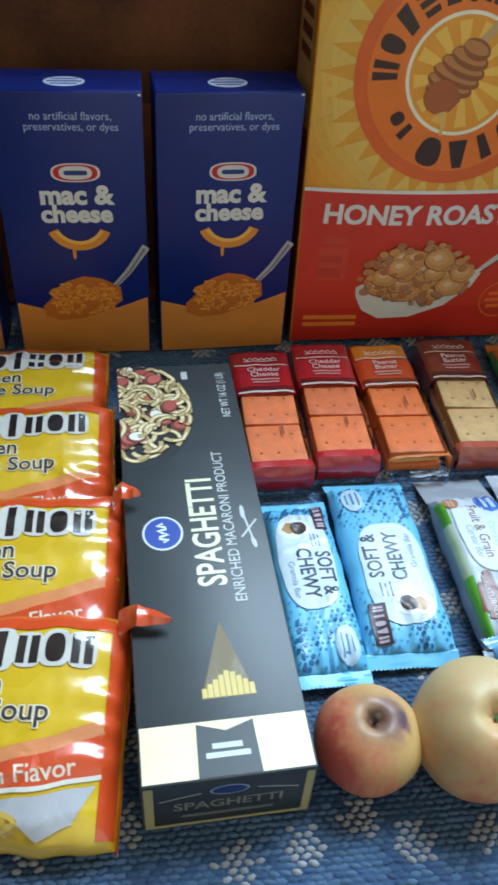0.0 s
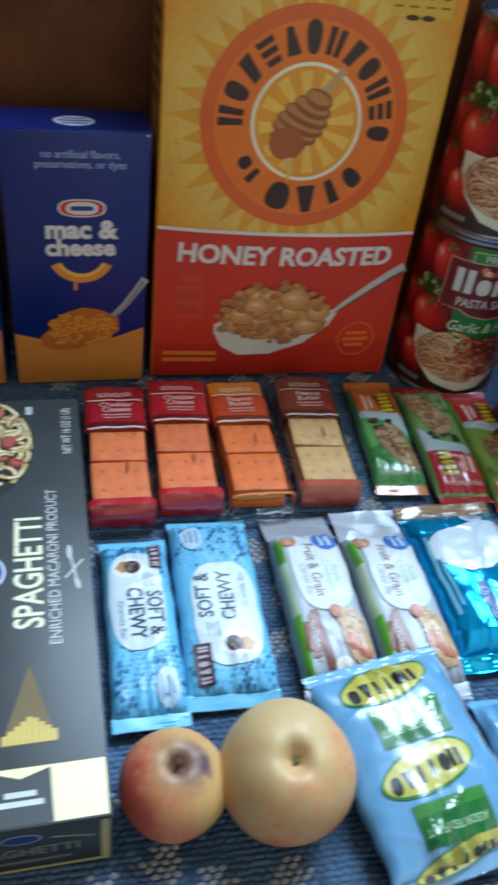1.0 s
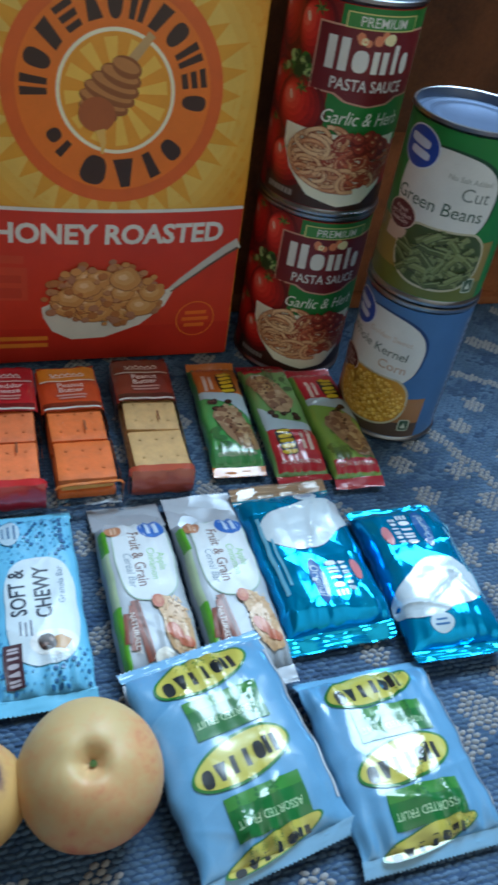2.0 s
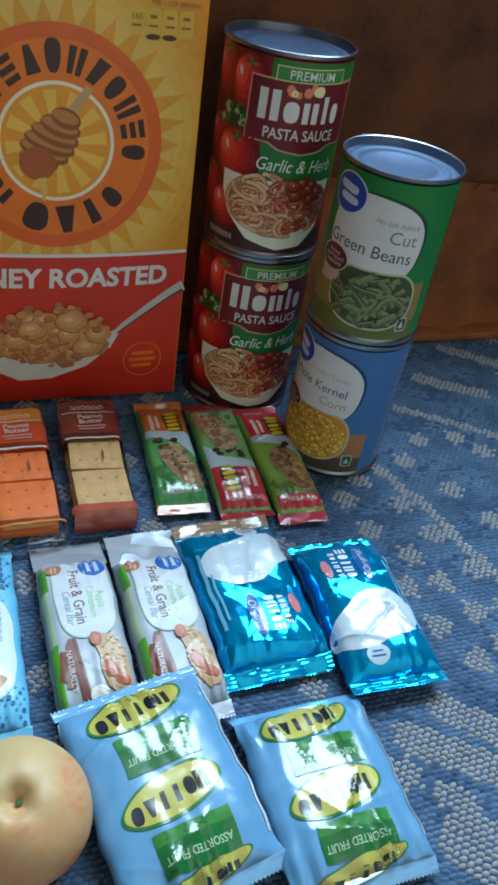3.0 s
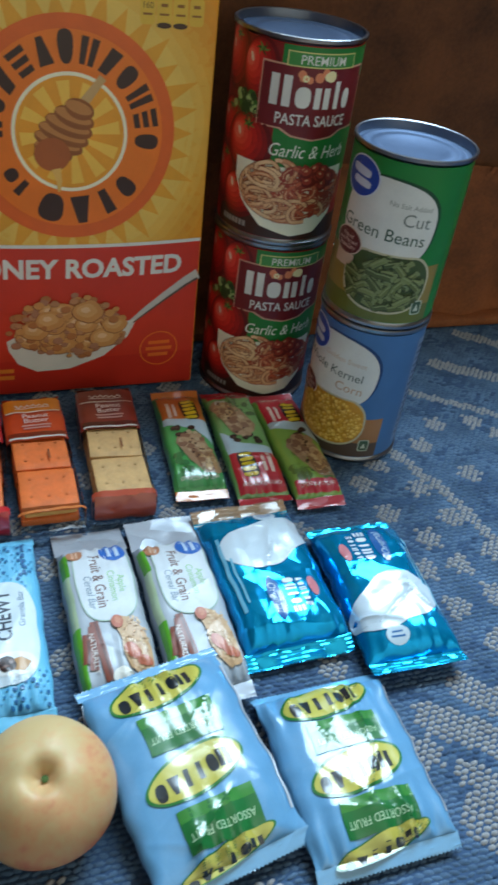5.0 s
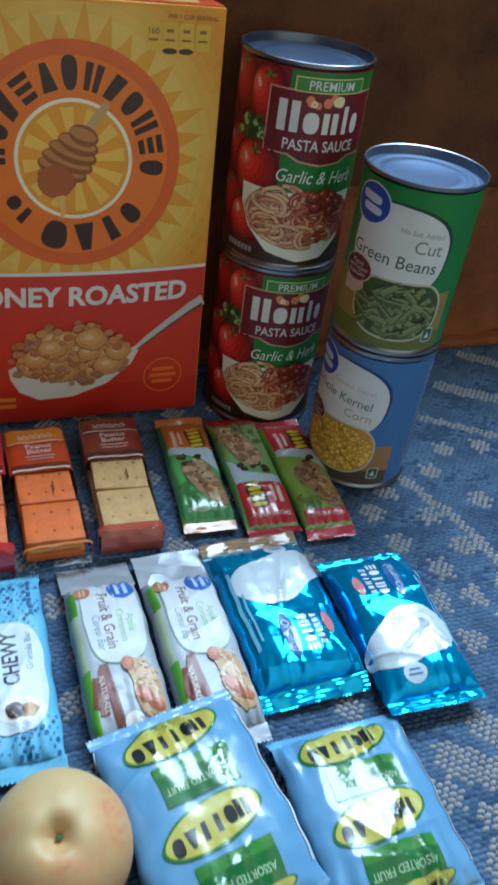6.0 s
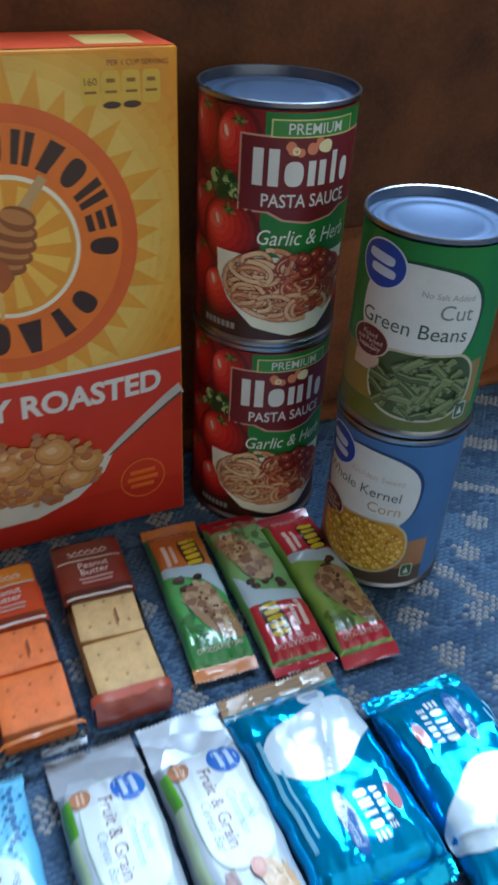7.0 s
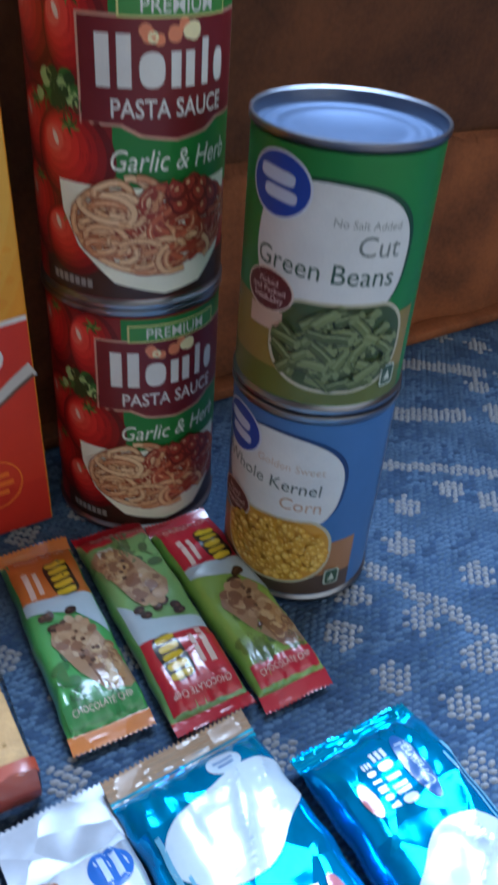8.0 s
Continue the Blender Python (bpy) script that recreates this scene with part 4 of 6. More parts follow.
def tin(name, r, h, m, label_mat, label, group):
    root = thing(name, m, label, "tin can", group)
    rb = r * 0.965
    prof = [(0, 0.0025), (r * 0.86, 0.0025), (r * 0.90, 0.0012), (r * 0.945, 0.0), (r, 0.0006), (r, 0.0024), (rb, 0.0034), (rb - 0.0004, 0.0040), (rb - 0.0004, h - 0.0040), (rb, h - 0.0034), (r, h - 0.0026), (r, h - 0.0005), (r * 0.985, h), (r * 0.960, h - 0.0004), (r * 0.950, h - 0.0058)]
    part("can_body", lathe(prof, 72), M_STEEL, root)
    lid = [(r * 0.950, h - 0.0058), (r * 0.90, h - 0.0062), (r * 0.87, h - 0.0052), (r * 0.80, h - 0.0052), (r * 0.78, h - 0.0058), (r * 0.70, h - 0.0058), (r * 0.68, h - 0.0053), (r * 0.55, h - 0.0053), (r * 0.53, h - 0.0058), (0, h - 0.0058)]
    part("lid", lathe(lid, 72), M_LID, root, "ringed metal lid")
    part("paper_label", lathe([(rb, 0.0044), (rb + 0.0003, 0.0046), (rb + 0.0003, h - 0.0046), (rb, h - 0.0044)], 72), label_mat, root)
    return root, rb + 0.0003


def sauce_tin(m, theta, group="pasta sauce tins"):
    R, Hh = 0.0441, 0.1365
    root, rb = tin("sauce_tin", R, Hh, m, card(165, 32, 30), "red and green pasta sauce tin with a picture of spaghetti", group)
    w = round_map(rb, theta)
    ml = 0.005
    rnd = random.Random(5)
    # tomatoes at the left
    shapes(w, [rect(-0.066, -0.022, 0.0050, Hh - 0.0050)], "picture", card(132, 30, 26), 0, root, ml)
    reds = [card(105, 17, 17), card(145, 23, 21), card(176, 30, 26), card(202, 39, 32), card(222, 52, 41), card(235, 72, 56), card(240, 105, 85), card(240, 213, 191), card(52, 83, 32), card(105, 136, 61)]
    heap = []
    for u, v, a, b in ((-0.060, 0.116, 0.015, 0.021), (-0.037, 0.113, 0.0140, 0.0205), (-0.062, 0.040, 0.016, 0.022), (-0.060, 0.074, 0.015, 0.018), (-0.041, 0.066, 0.0195, 0.0205), (-0.043, 0.030, 0.017, 0.016)):
        for g in range(7):
            q = 1 - 0.125 * g
            heap.append((oval(u - 0.0014 * g, v + 0.0010 * g, a * q, b * q, 28), g))
        heap.append((oval(u - 0.0075, v + 0.0065, 0.0012, 0.0030, 12, 20), 7))
        for k in range(6):
            t = k * 1.047 + u * 90
            heap.append((band([(u, v + b * 0.62), (u + 0.0035 * math.cos(t), v + b * 0.62 + 0.0022 * math.sin(t)), (u + 0.0050 * math.cos(t + 0.25), v + b * 0.62 + 0.0044 * math.sin(t + 0.25))], 0.0020, 0.0004), 8 + k % 2))
    stack(w, heap, reds, "tomato_picture", 1, root, 0.0018)
    speckle(w, -0.045, 0.089, 0.013, 0.008, 0.0032, [card(55, 109, 43), card(165, 197, 125), card(35, 70, 32)], 24, 2.5, root, rnd, maxlen=ml)
    # green panels and the dark red brand panel
    GREEN = card(37, 125, 52)
    shapes(w, [rect(-0.023, 0.060, 0.112, Hh - 0.0050)], "green_panel", GREEN, 1, root, ml)
    shapes(w, [rect(-0.023, 0.060, 0.050, 0.082)], "green_panel", GREEN, 1, root, ml)
    for q in ((-0.036, 0.042, 0.0805, 0.1205, card(209, 158, 136), 3), (-0.035, 0.041, 0.0815, 0.1195, card(114, 28, 34), 3.5)):
        u0, u1, v0, v1, cm, lay_no = q
        shapes(w, [[(u0, v0), (u0 + 0.016, v0), (u0 + 0.024, v0 - 0.004), (u0 + 0.039, v0 - 0.006), (u1 - 0.024, v0 - 0.004), (u1 - 0.016, v0), (u1, v0), (u1, v1), (u0, v1)]], "brand_panel", cm, lay_no, root, ml)
    shapes(w, [rect(-0.020, 0.028, 0.1195, 0.1285)], "banner", card(220, 213, 136), 4, root, ml)
    shapes(w, [rect(-0.0192, 0.0272, 0.1202, 0.1278)], "banner", card(66, 140, 65), 4.5, root, ml)
    words(w, "PREMIUM", 0.0078, 0.004, 0.124, WHITE, 5, root, wide=0.98, bold=0.004, maxlen=ml)
    # brand as plain white blocks
    for kind, u0, u1, v1 in (("b", -0.0285, -0.0150, 0.1140), ("d", -0.0125, -0.0015, 0.1080), ("b", 0.0005, 0.0110, 0.1080), ("i", 0.0125, 0.0205, 0.1120), ("d", 0.0215, 0.0285, 0.1075)):
        shapes(w, mark(kind, u0, u1, 0.0950, v1), "brand_block", WHITE, 5, root, ml)
    speckle(w, 0.000, 0.1150, 0.011, 0.003, 0.0028, [card(226, 136, 96), card(240, 230, 180)], 9, 5, root, rnd, maxlen=ml)
    words(w, "PASTA SAUCE", 0.0098, 0.002, 0.0875, WHITE, 5, root, wide=0.84, bold=0.012, maxlen=ml)
    words(w, "Garlic & Herb", 0.0122, 0.004, 0.0672, card(240, 240, 230), 3, root, lean=0.25, wide=0.84, maxlen=ml)
    # weight line, a pale strip on the dark foot
    shapes(w, [rect(-0.056 + 0.0032 * q, -0.0536 + 0.0032 * q, 0.0090, 0.0130) for q in range(7)], "weight_print", card(150, 146, 140), 3, root, ml)
    # bowl of spaghetti
    shapes(w, [rect(-0.062, 0.066, 0.0050, 0.020)], "dark_base", card(63, 37, 28), 2, root, ml)
    bowl = [(-0.048, 0.056), (0.036, 0.056), (0.036, 0.040), (0.030, 0.022), (0.016, 0.010), (-0.002, 0.0075), (-0.024, 0.013), (-0.040, 0.028), (-0.047, 0.043)]
    shapes(w, [bowl], "bowl_picture", card(240, 240, 219), 4, root, ml)
    heap = []
    for k in range(150):
        x, y = inside(-0.004, 0.040, 0.033, 0.0185, rnd)
        a0, rr = rnd.uniform(0, 360), rnd.uniform(0.006, 0.016)
        arc = []
        for q in range(9):
            t = radians(a0 + q * 16)
            px, py = x + rr * math.cos(t), y + 0.6 * rr * math.sin(t)
            d = math.hypot((px + 0.004) / 0.037, (py - 0.040) / 0.0215)
            arc.append((-0.004 + (px + 0.004) / max(1, d), 0.040 + (py - 0.040) / max(1, d)))
        # plain pasta shows low and at one side, sauce lies over the rest
        pale = x < -0.016 + 0.010 * rnd.random() or y < 0.029
        heap.append((band(arc, 0.0032), 0))
        heap.append((band(arc, 0.0025), ((2, 4, 6)[k % 3] if pale else (1, 3, 5)[k % 3])))
        heap.append((band(arc[2:7], 0.0005), 6))
    for k in range(20):
        x, y = inside(0.010, 0.0505, 0.014, 0.0065, rnd)
        heap.append((oval(x, y, 0.0046, 0.0038, 12, 30 * k), 7))
        heap.append((oval(x - 0.0006, y + 0.0008, 0.0034, 0.0026, 12, 30 * k), 8))
        heap.append((oval(x - 0.001, y + 0.0014, 0.0012, 0.0007, 8, 30 * k), 4))
    stack(w, heap, [card(142, 64, 44), card(196, 100, 66), card(210, 146, 102), card(178, 76, 50), card(222, 174, 128), card(164, 60, 42), card(230, 192, 148), card(120, 36, 28), card(168, 62, 46)], "pasta_picture", 5, root, 0.0016)
    return root


sauce = sauce_tin(pose(0.2450, 0.0110, 0), -2)
copy_thing(sauce, pose(0.2450, 0.0110, 0.1367, 0, 0, -1.0))


def veg_tin(name, m, theta, base, label, food):
    R, Hh = 0.0392, 0.1150
    root, rb = tin(name, R, Hh, m, base, label, "vegetable tins")
    w = round_map(rb, theta)
    ml = 0.004
    rnd = random.Random(9)
    beans = food == "beans"
    low = card(150, 128, 58) if beans else card(170, 120, 76)
    shapes(w, [rect(-0.060, 0.045, 0.0050, 0.046 if beans else 0.040)], "lower_print", low, 0, root, ml)
    shapes(w, [rect(-0.060, 0.045, 0.0050, 0.018)], "lower_print", card(104, 112, 44) if beans else card(92, 74, 62), 0.5, root, ml)
    V = 0.0720 if beans else 0.0755
    shapes(w, [oval(0.0014, V + 0.0015, 0.0325, 0.0275, 48, -6, 2.5)], "panel_edge", card(20, 70, 40) if beans else card(30, 60, 110), 1, root, ml)
    shapes(w, [oval(-0.0005, V, 0.0325, 0.0275, 48, -6, 2.5)], "white_panel", WHITE, 1.5, root, ml)
    # brand badge as a plain blue oval with pale bars
    shapes(w, [oval(-0.0240, 0.0950, 0.0148, 0.0128, 40)], "badge", card(220, 226, 236), 3, root, ml)
    shapes(w, [oval(-0.0240, 0.0950, 0.0138, 0.0119, 40)], "badge", card(30, 72, 170), 3.5, root, ml)
    shapes(w, [oval(-0.0250, 0.0983, 0.0085, 0.0026, 20, -6, 4), oval(-0.0230, 0.0917, 0.0078, 0.0024, 20, -6, 4)], "badge", card(206, 216, 236), 4, root, ml)
    grey = card(86, 100, 92)
    if beans:
        words(w, "No Salt Added", 0.0046, 0.0130, 0.0850, card(150, 154, 146), 2, root, turn=-3, maxlen=ml)
        words(w, "Cut", 0.0118, 0.0185, 0.0765, card(120, 128, 122), 2, root, turn=-3, maxlen=ml)
        words(w, "Green Beans", 0.0116, -0.0025, 0.0655, card(52, 84, 66), 2, root, turn=-3, wide=0.98, maxlen=ml)
        pic = (0.0075, 0.0335, 0.0300, 0.0225)
    else:
        words(w, "Golden Sweet", 0.0058, 0.006, 0.0855, card(206, 186, 166), 2, root, turn=-4, maxlen=ml)
        words(w, "Whole Kernel", 0.0096, -0.005, 0.0755, grey, 2, root, turn=-4, wide=0.98, maxlen=ml)
        words(w, "Corn", 0.0098, 0.0130, 0.0640, card(196, 160, 130), 2, root, turn=-4, maxlen=ml)
        pic = (0.001, 0.0355, 0.0300, 0.0230)
    u, v, a, b = pic
    dish = [(x, min(y, v + b * 0.86)) for x, y in oval(u, v, a, b, 48, 0, 2.5)]
    shapes(w, [dish], "dish_picture", card(196, 190, 160), 2.5, root, ml)
    shapes(w, [[(u + (x - u) * 0.95, v + (y - v) * 0.93) for x, y in dish]], "dish_picture", card(66, 84, 40) if beans else card(212, 154, 54), 3, root, ml)
    heap = []
    if beans:
        tones = [card(52, 60, 32), card(108, 120, 66), card(94, 106, 56), card(122, 134, 80), card(82, 94, 48), card(142, 154, 104), card(126, 138, 88)]
        for k in range(84):
            x, y = inside(u, v - 0.002, a * 0.80, b * 0.74, rnd)
            rot, ln = rnd.uniform(-50, 50) + (90 if k % 4 == 0 else 0), rnd.uniform(0.0042, 0.0066)
            dx, dy = ln * math.cos(radians(rot)), ln * 0.75 * math.sin(radians(rot))
            line = [(x - dx, y - dy), (x, y + 0.0005), (x + dx, y + dy)]
            heap.append((band(line, 0.0050), 0))
            heap.append((band(line, 0.0041), 1 + k % 4))
            heap.append((band([(p, q + 0.0008) for p, q in line], 0.0007), 5))
            heap.append((oval(x + dx, y + dy, 0.0012, 0.0024, 10, rot), 6))
        stack(w, heap, tones, "bean_picture", 4, root, 0.0012)
    else:
        tones = [card(214, 158, 58), card(232, 180, 66), card(244, 200, 92), card(220, 164, 52), card(250, 218, 130)]
        for k in range(330):
            x, y = inside(u, v - 0.0012, a * 0.90, b * 0.80, rnd)
            rot = rnd.uniform(0, 180)
            heap.append((oval(x, y, 0.0023, 0.0019, 9, rot), 0))
            heap.append((oval(x, y + 0.0001, 0.0018, 0.0015, 9, rot), 1 + k % 3))
            heap.append((oval(x - 0.0004, y + 0.0005, 0.0006, 0.0005, 6), 4))
        stack(w, heap, tones, "corn_picture", 4, root)
    # small maroon seal and recycling mark
    shapes(w, [oval(-0.0245, 0.0525, 0.0122, 0.0092, 30)], "seal", card(226, 206, 190), 6, root, ml)
    shapes(w, [oval(-0.0245, 0.0525, 0.0114, 0.0085, 30)], "seal", card(96, 36, 40), 6.3, root, ml)
    shapes(w, [rect(-0.029, -0.020, 0.0478, 0.0484)], "seal_print", card(216, 186, 180), 6.6, root, ml)
    for line, text in enumerate(("Picked", "and Packed", "Same Day")):
        words(w, text, 0.0038, -0.0245, 0.0562 - 0.0034 * line, card(226, 200, 194), 6.6, root, maxlen=ml)
    if beans:
        shapes(w, [rect(-0.0335, -0.0165, 0.0355, 0.0445)], "seal_tag", card(206, 178, 156), 6.2, root, ml)
    shapes(w, [oval(0.0335, 0.0165, 0.0042, 0.0052, 24, 0, 6)], "mark", card(196, 206, 186), 6, root, ml)
    shapes(w, [oval(0.0335, 0.0165, 0.0034, 0.0044, 24, 0, 6)], "mark", card(60, 90, 66), 6.3, root, ml)
    shapes(w, [[(0.0315, 0.0140), (0.0335, 0.0190), (0.0355, 0.0140)]], "mark", card(206, 214, 196), 6.6, root, ml)
    # the back of the label: printed columns
    shapes(w, [rect(0.062, 0.084, 0.012, Hh - 0.012)], "fact_panel", card(128, 148, 186), 0.5, root, ml)
    shapes(w, [rect(0.064, 0.082, 0.018 + 0.0055 * k, 0.0205 + 0.0055 * k) for k in range(15)], "fact_print", card(50, 64, 100), 1, root, ml)
    return root


veg_tin("corn_tin", pose(0.2955, -0.0800, 0), -58, card(70, 116, 172), "blue sweetcorn tin standing on the rug", "corn")
beans = veg_tin("bean_tin", pose(0.2965, -0.0785, 0.1152, 0, 0, 0), -40, card(28, 128, 52), "green tin of cut beans stacked on the corn tin", "beans")
# a loose corner of the green label sticks out
bm = bmesh.new()
tab = [(0.0385, -0.002, 0.1060), (0.0452, 0.0005, 0.1050), (0.0462, 0.0010, 0.1025), (0.0420, 0.0, 0.1010), (0.0384, -0.002, 0.0990)]
lo = [bm.verts.new(p) for p in tab]
hi = [bm.verts.new((a, b - 0.0004, c)) for a, b, c in tab]
bm.faces.new(hi)
bm.faces.new(lo[::-1])
for k in range(5):
    bm.faces.new((lo[k], lo[(k + 1) % 5], hi[(k + 1) % 5], hi[k]))
bmesh.ops.recalc_face_normals(bm, faces=bm.faces)
part("loose_label_corner", bm, card(120, 176, 130), beans)

# ---- apples ----


def apple(r, m, label, tones, bruised, seed, shy):
    root = thing("apple", m, label, "apple", "apples")
    prof = []
    for k in range(57):
        a = math.pi * k / 56
        q = r * (1.0 + 0.06 * math.sin(a) ** 2)
        x, z = q * math.sin(a), -q * math.cos(a) * 0.93
        x *= 1 + 0.05 * math.cos(a)
        if k > 42:
            z -= r * 0.30 * math.exp(-(x / (r * 0.20)) ** 2)
        if k < 12:
            z += r * 0.14 * math.exp(-(x / (r * 0.2)) ** 2)
        prof.append((max(0.0, x) if 0 < k < 56 else 0.0, z))
    bm = lathe(prof, 96)
    for v in bm.verts:
        v.co += v.co.normalized() * r * 0.035 * noise.noise(v.co * (0.9 / r) + Vector((seed, 0, 0)))
        ang = math.atan2(v.co.y, v.co.x)
        v.co *= 1 + 0.012 * math.cos(5 * ang) * (v.co.z / r)
    mt_ = bpy.data.materials.new("apple_skin")
    mt_.use_nodes = True
    n, ln = mt_.node_tree.nodes, mt_.node_tree.links
    b = n["Principled BSDF"]
    b.inputs["Roughness"].default_value = 0.5
    b.inputs["Subsurface Weight"].default_value = 0.08
    b.inputs["Subsurface Radius"].default_value = (0.004, 0.002, 0.001)
    tc, n1, n2, mp = n.new("ShaderNodeTexCoord"), n.new("ShaderNodeTexNoise"), n.new("ShaderNodeTexNoise"), n.new("ShaderNodeMapping")
    mp.inputs["Scale"].default_value = (1.0, 1.0, 0.25)
    ln.new(tc.outputs["Object"], mp.inputs["Vector"])
    n1.inputs["Scale"].default_value, n1.inputs["Detail"].default_value = 28.0 + seed, 3.0
    n2.inputs["Scale"].default_value, n2.inputs["Detail"].default_value = 300.0, 4.0
    ln.new(tc.outputs["Object"], n1.inputs["Vector"])
    ln.new(mp.outputs[0], n2.inputs["Vector"])
    add = n.new("ShaderNodeMath")
    add.operation = "MULTIPLY_ADD"
    add.inputs[1].default_value = 0.45
    ln.new(n2.outputs["Fac"], add.inputs[0])
    ln.new(n1.outputs["Fac"], add.inputs[2])
    ramp = n.new("ShaderNodeValToRGB")
    ramp.color_ramp.elements[0].position, ramp.color_ramp.elements[0].color = 0.48, (*srgb(*tones[0]), 1)
    ramp.color_ramp.elements[1].position, ramp.color_ramp.elements[1].color = 0.94, (*srgb(*tones[2]), 1)
    ramp.color_ramp.elements.new(0.69).color = (*srgb(*tones[1]), 1)
    # the blush gathers on one cheek and underneath
    lean, low = n.new("ShaderNodeVectorMath"), n.new("ShaderNodeMath")
    lean.operation = "DOT_PRODUCT"
    lean.inputs[1].default_value = [q * 0.24 / r for q in shy]
    ln.new(tc.outputs["Object"], lean.inputs[0])
    ln.new(lean.outputs["Value"], low.inputs[0])
    ln.new(add.outputs[0], low.inputs[1])
    ln.new(low.outputs[0], ramp.inputs[0])
    ln.new(ramp.outputs[0], b.inputs["Base Color"])
    if bruised:
        # russet round the stem and a dark bruise beside it, with ragged soft edges
        skin = ramp.outputs[0]
        rag = n.new("ShaderNodeTexNoise")
        rag.inputs["Scale"].default_value, rag.inputs["Detail"].default_value = 230.0, 4.0
        ln.new(tc.outputs["Object"], rag.inputs["Vector"])
        for place, wide, soft, tone in (((0.0030, -0.0005, r * 0.80), 0.0150, 0.0050, (164, 126, 92)), ((0.0060, -0.0020, r * 0.80), 0.0105, 0.0035, (128, 94, 80)), ((0.0125, -0.0055, r * 0.82), 0.0060, 0.0024, (84, 62, 74)), ((-0.0010, 0.0030, r * 0.62), 0.0062, 0.0026, (96, 68, 52))):
            far = n.new("ShaderNodeVectorMath")
            far.operation = "DISTANCE"
            far.inputs[1].default_value = place
            ln.new(tc.outputs["Object"], far.inputs[0])
            rough_edge = n.new("ShaderNodeMath")
            rough_edge.operation = "MULTIPLY_ADD"
            rough_edge.inputs[1].default_value = 0.007
            ln.new(rag.outputs["Fac"], rough_edge.inputs[0])
            ln.new(far.outputs["Value"], rough_edge.inputs[2])
            mask, blend = n.new("ShaderNodeMapRange"), n.new("ShaderNodeMixRGB")
            mask.interpolation_type = "SMOOTHSTEP"
            mask.inputs["From Min"].default_value, mask.inputs["From Max"].default_value = wide + soft + 0.0015, wide - soft + 0.0015
            ln.new(rough_edge.outputs[0], mask.inputs["Value"])
            ln.new(mask.outputs[0], blend.inputs[0])
            ln.new(skin, blend.inputs[1])
            blend.inputs[2].default_value = (*srgb(*tone), 1)
            skin = blend.outputs[0]
        ln.new(skin, b.inputs["Base Color"])
    part("skin", bm, mt_, root)
    stem = lathe([(0.0, r * 0.42), (0.0011, r * 0.44), (0.0010, r * 0.66), (0.0016, r * (0.92 if bruised else 0.70)), (0.0, r * (0.95 if bruised else 0.72))], 10)
    for v in stem.verts:
        v.co.x += 0.10 * (v.co.z - r * 0.42)
    part("stem", stem, mat("apple_stem", srgb(74, 52, 34) if bruised else srgb(70, 96, 40), 0.8, 0, 0.3), root)
    return root


apple(0.0234, pose(-0.0180, -0.3365, 0.0222, 4, -2, 20), "small yellow apple with a red blush and a bruise", [(182, 82, 66), (200, 128, 88), (198, 158, 98)], True, 3, (1.0, -0.15, 0.6))
apple(0.0300, pose(0.0335, -0.3395, 0.0285, 18, 0, -8), "pale yellow apple resting on the rug", [(196, 112, 84), (202, 152, 106), (196, 168, 120)], False, 9, (-0.6, 0.3, 0.7))

# ---- cracker packs ----


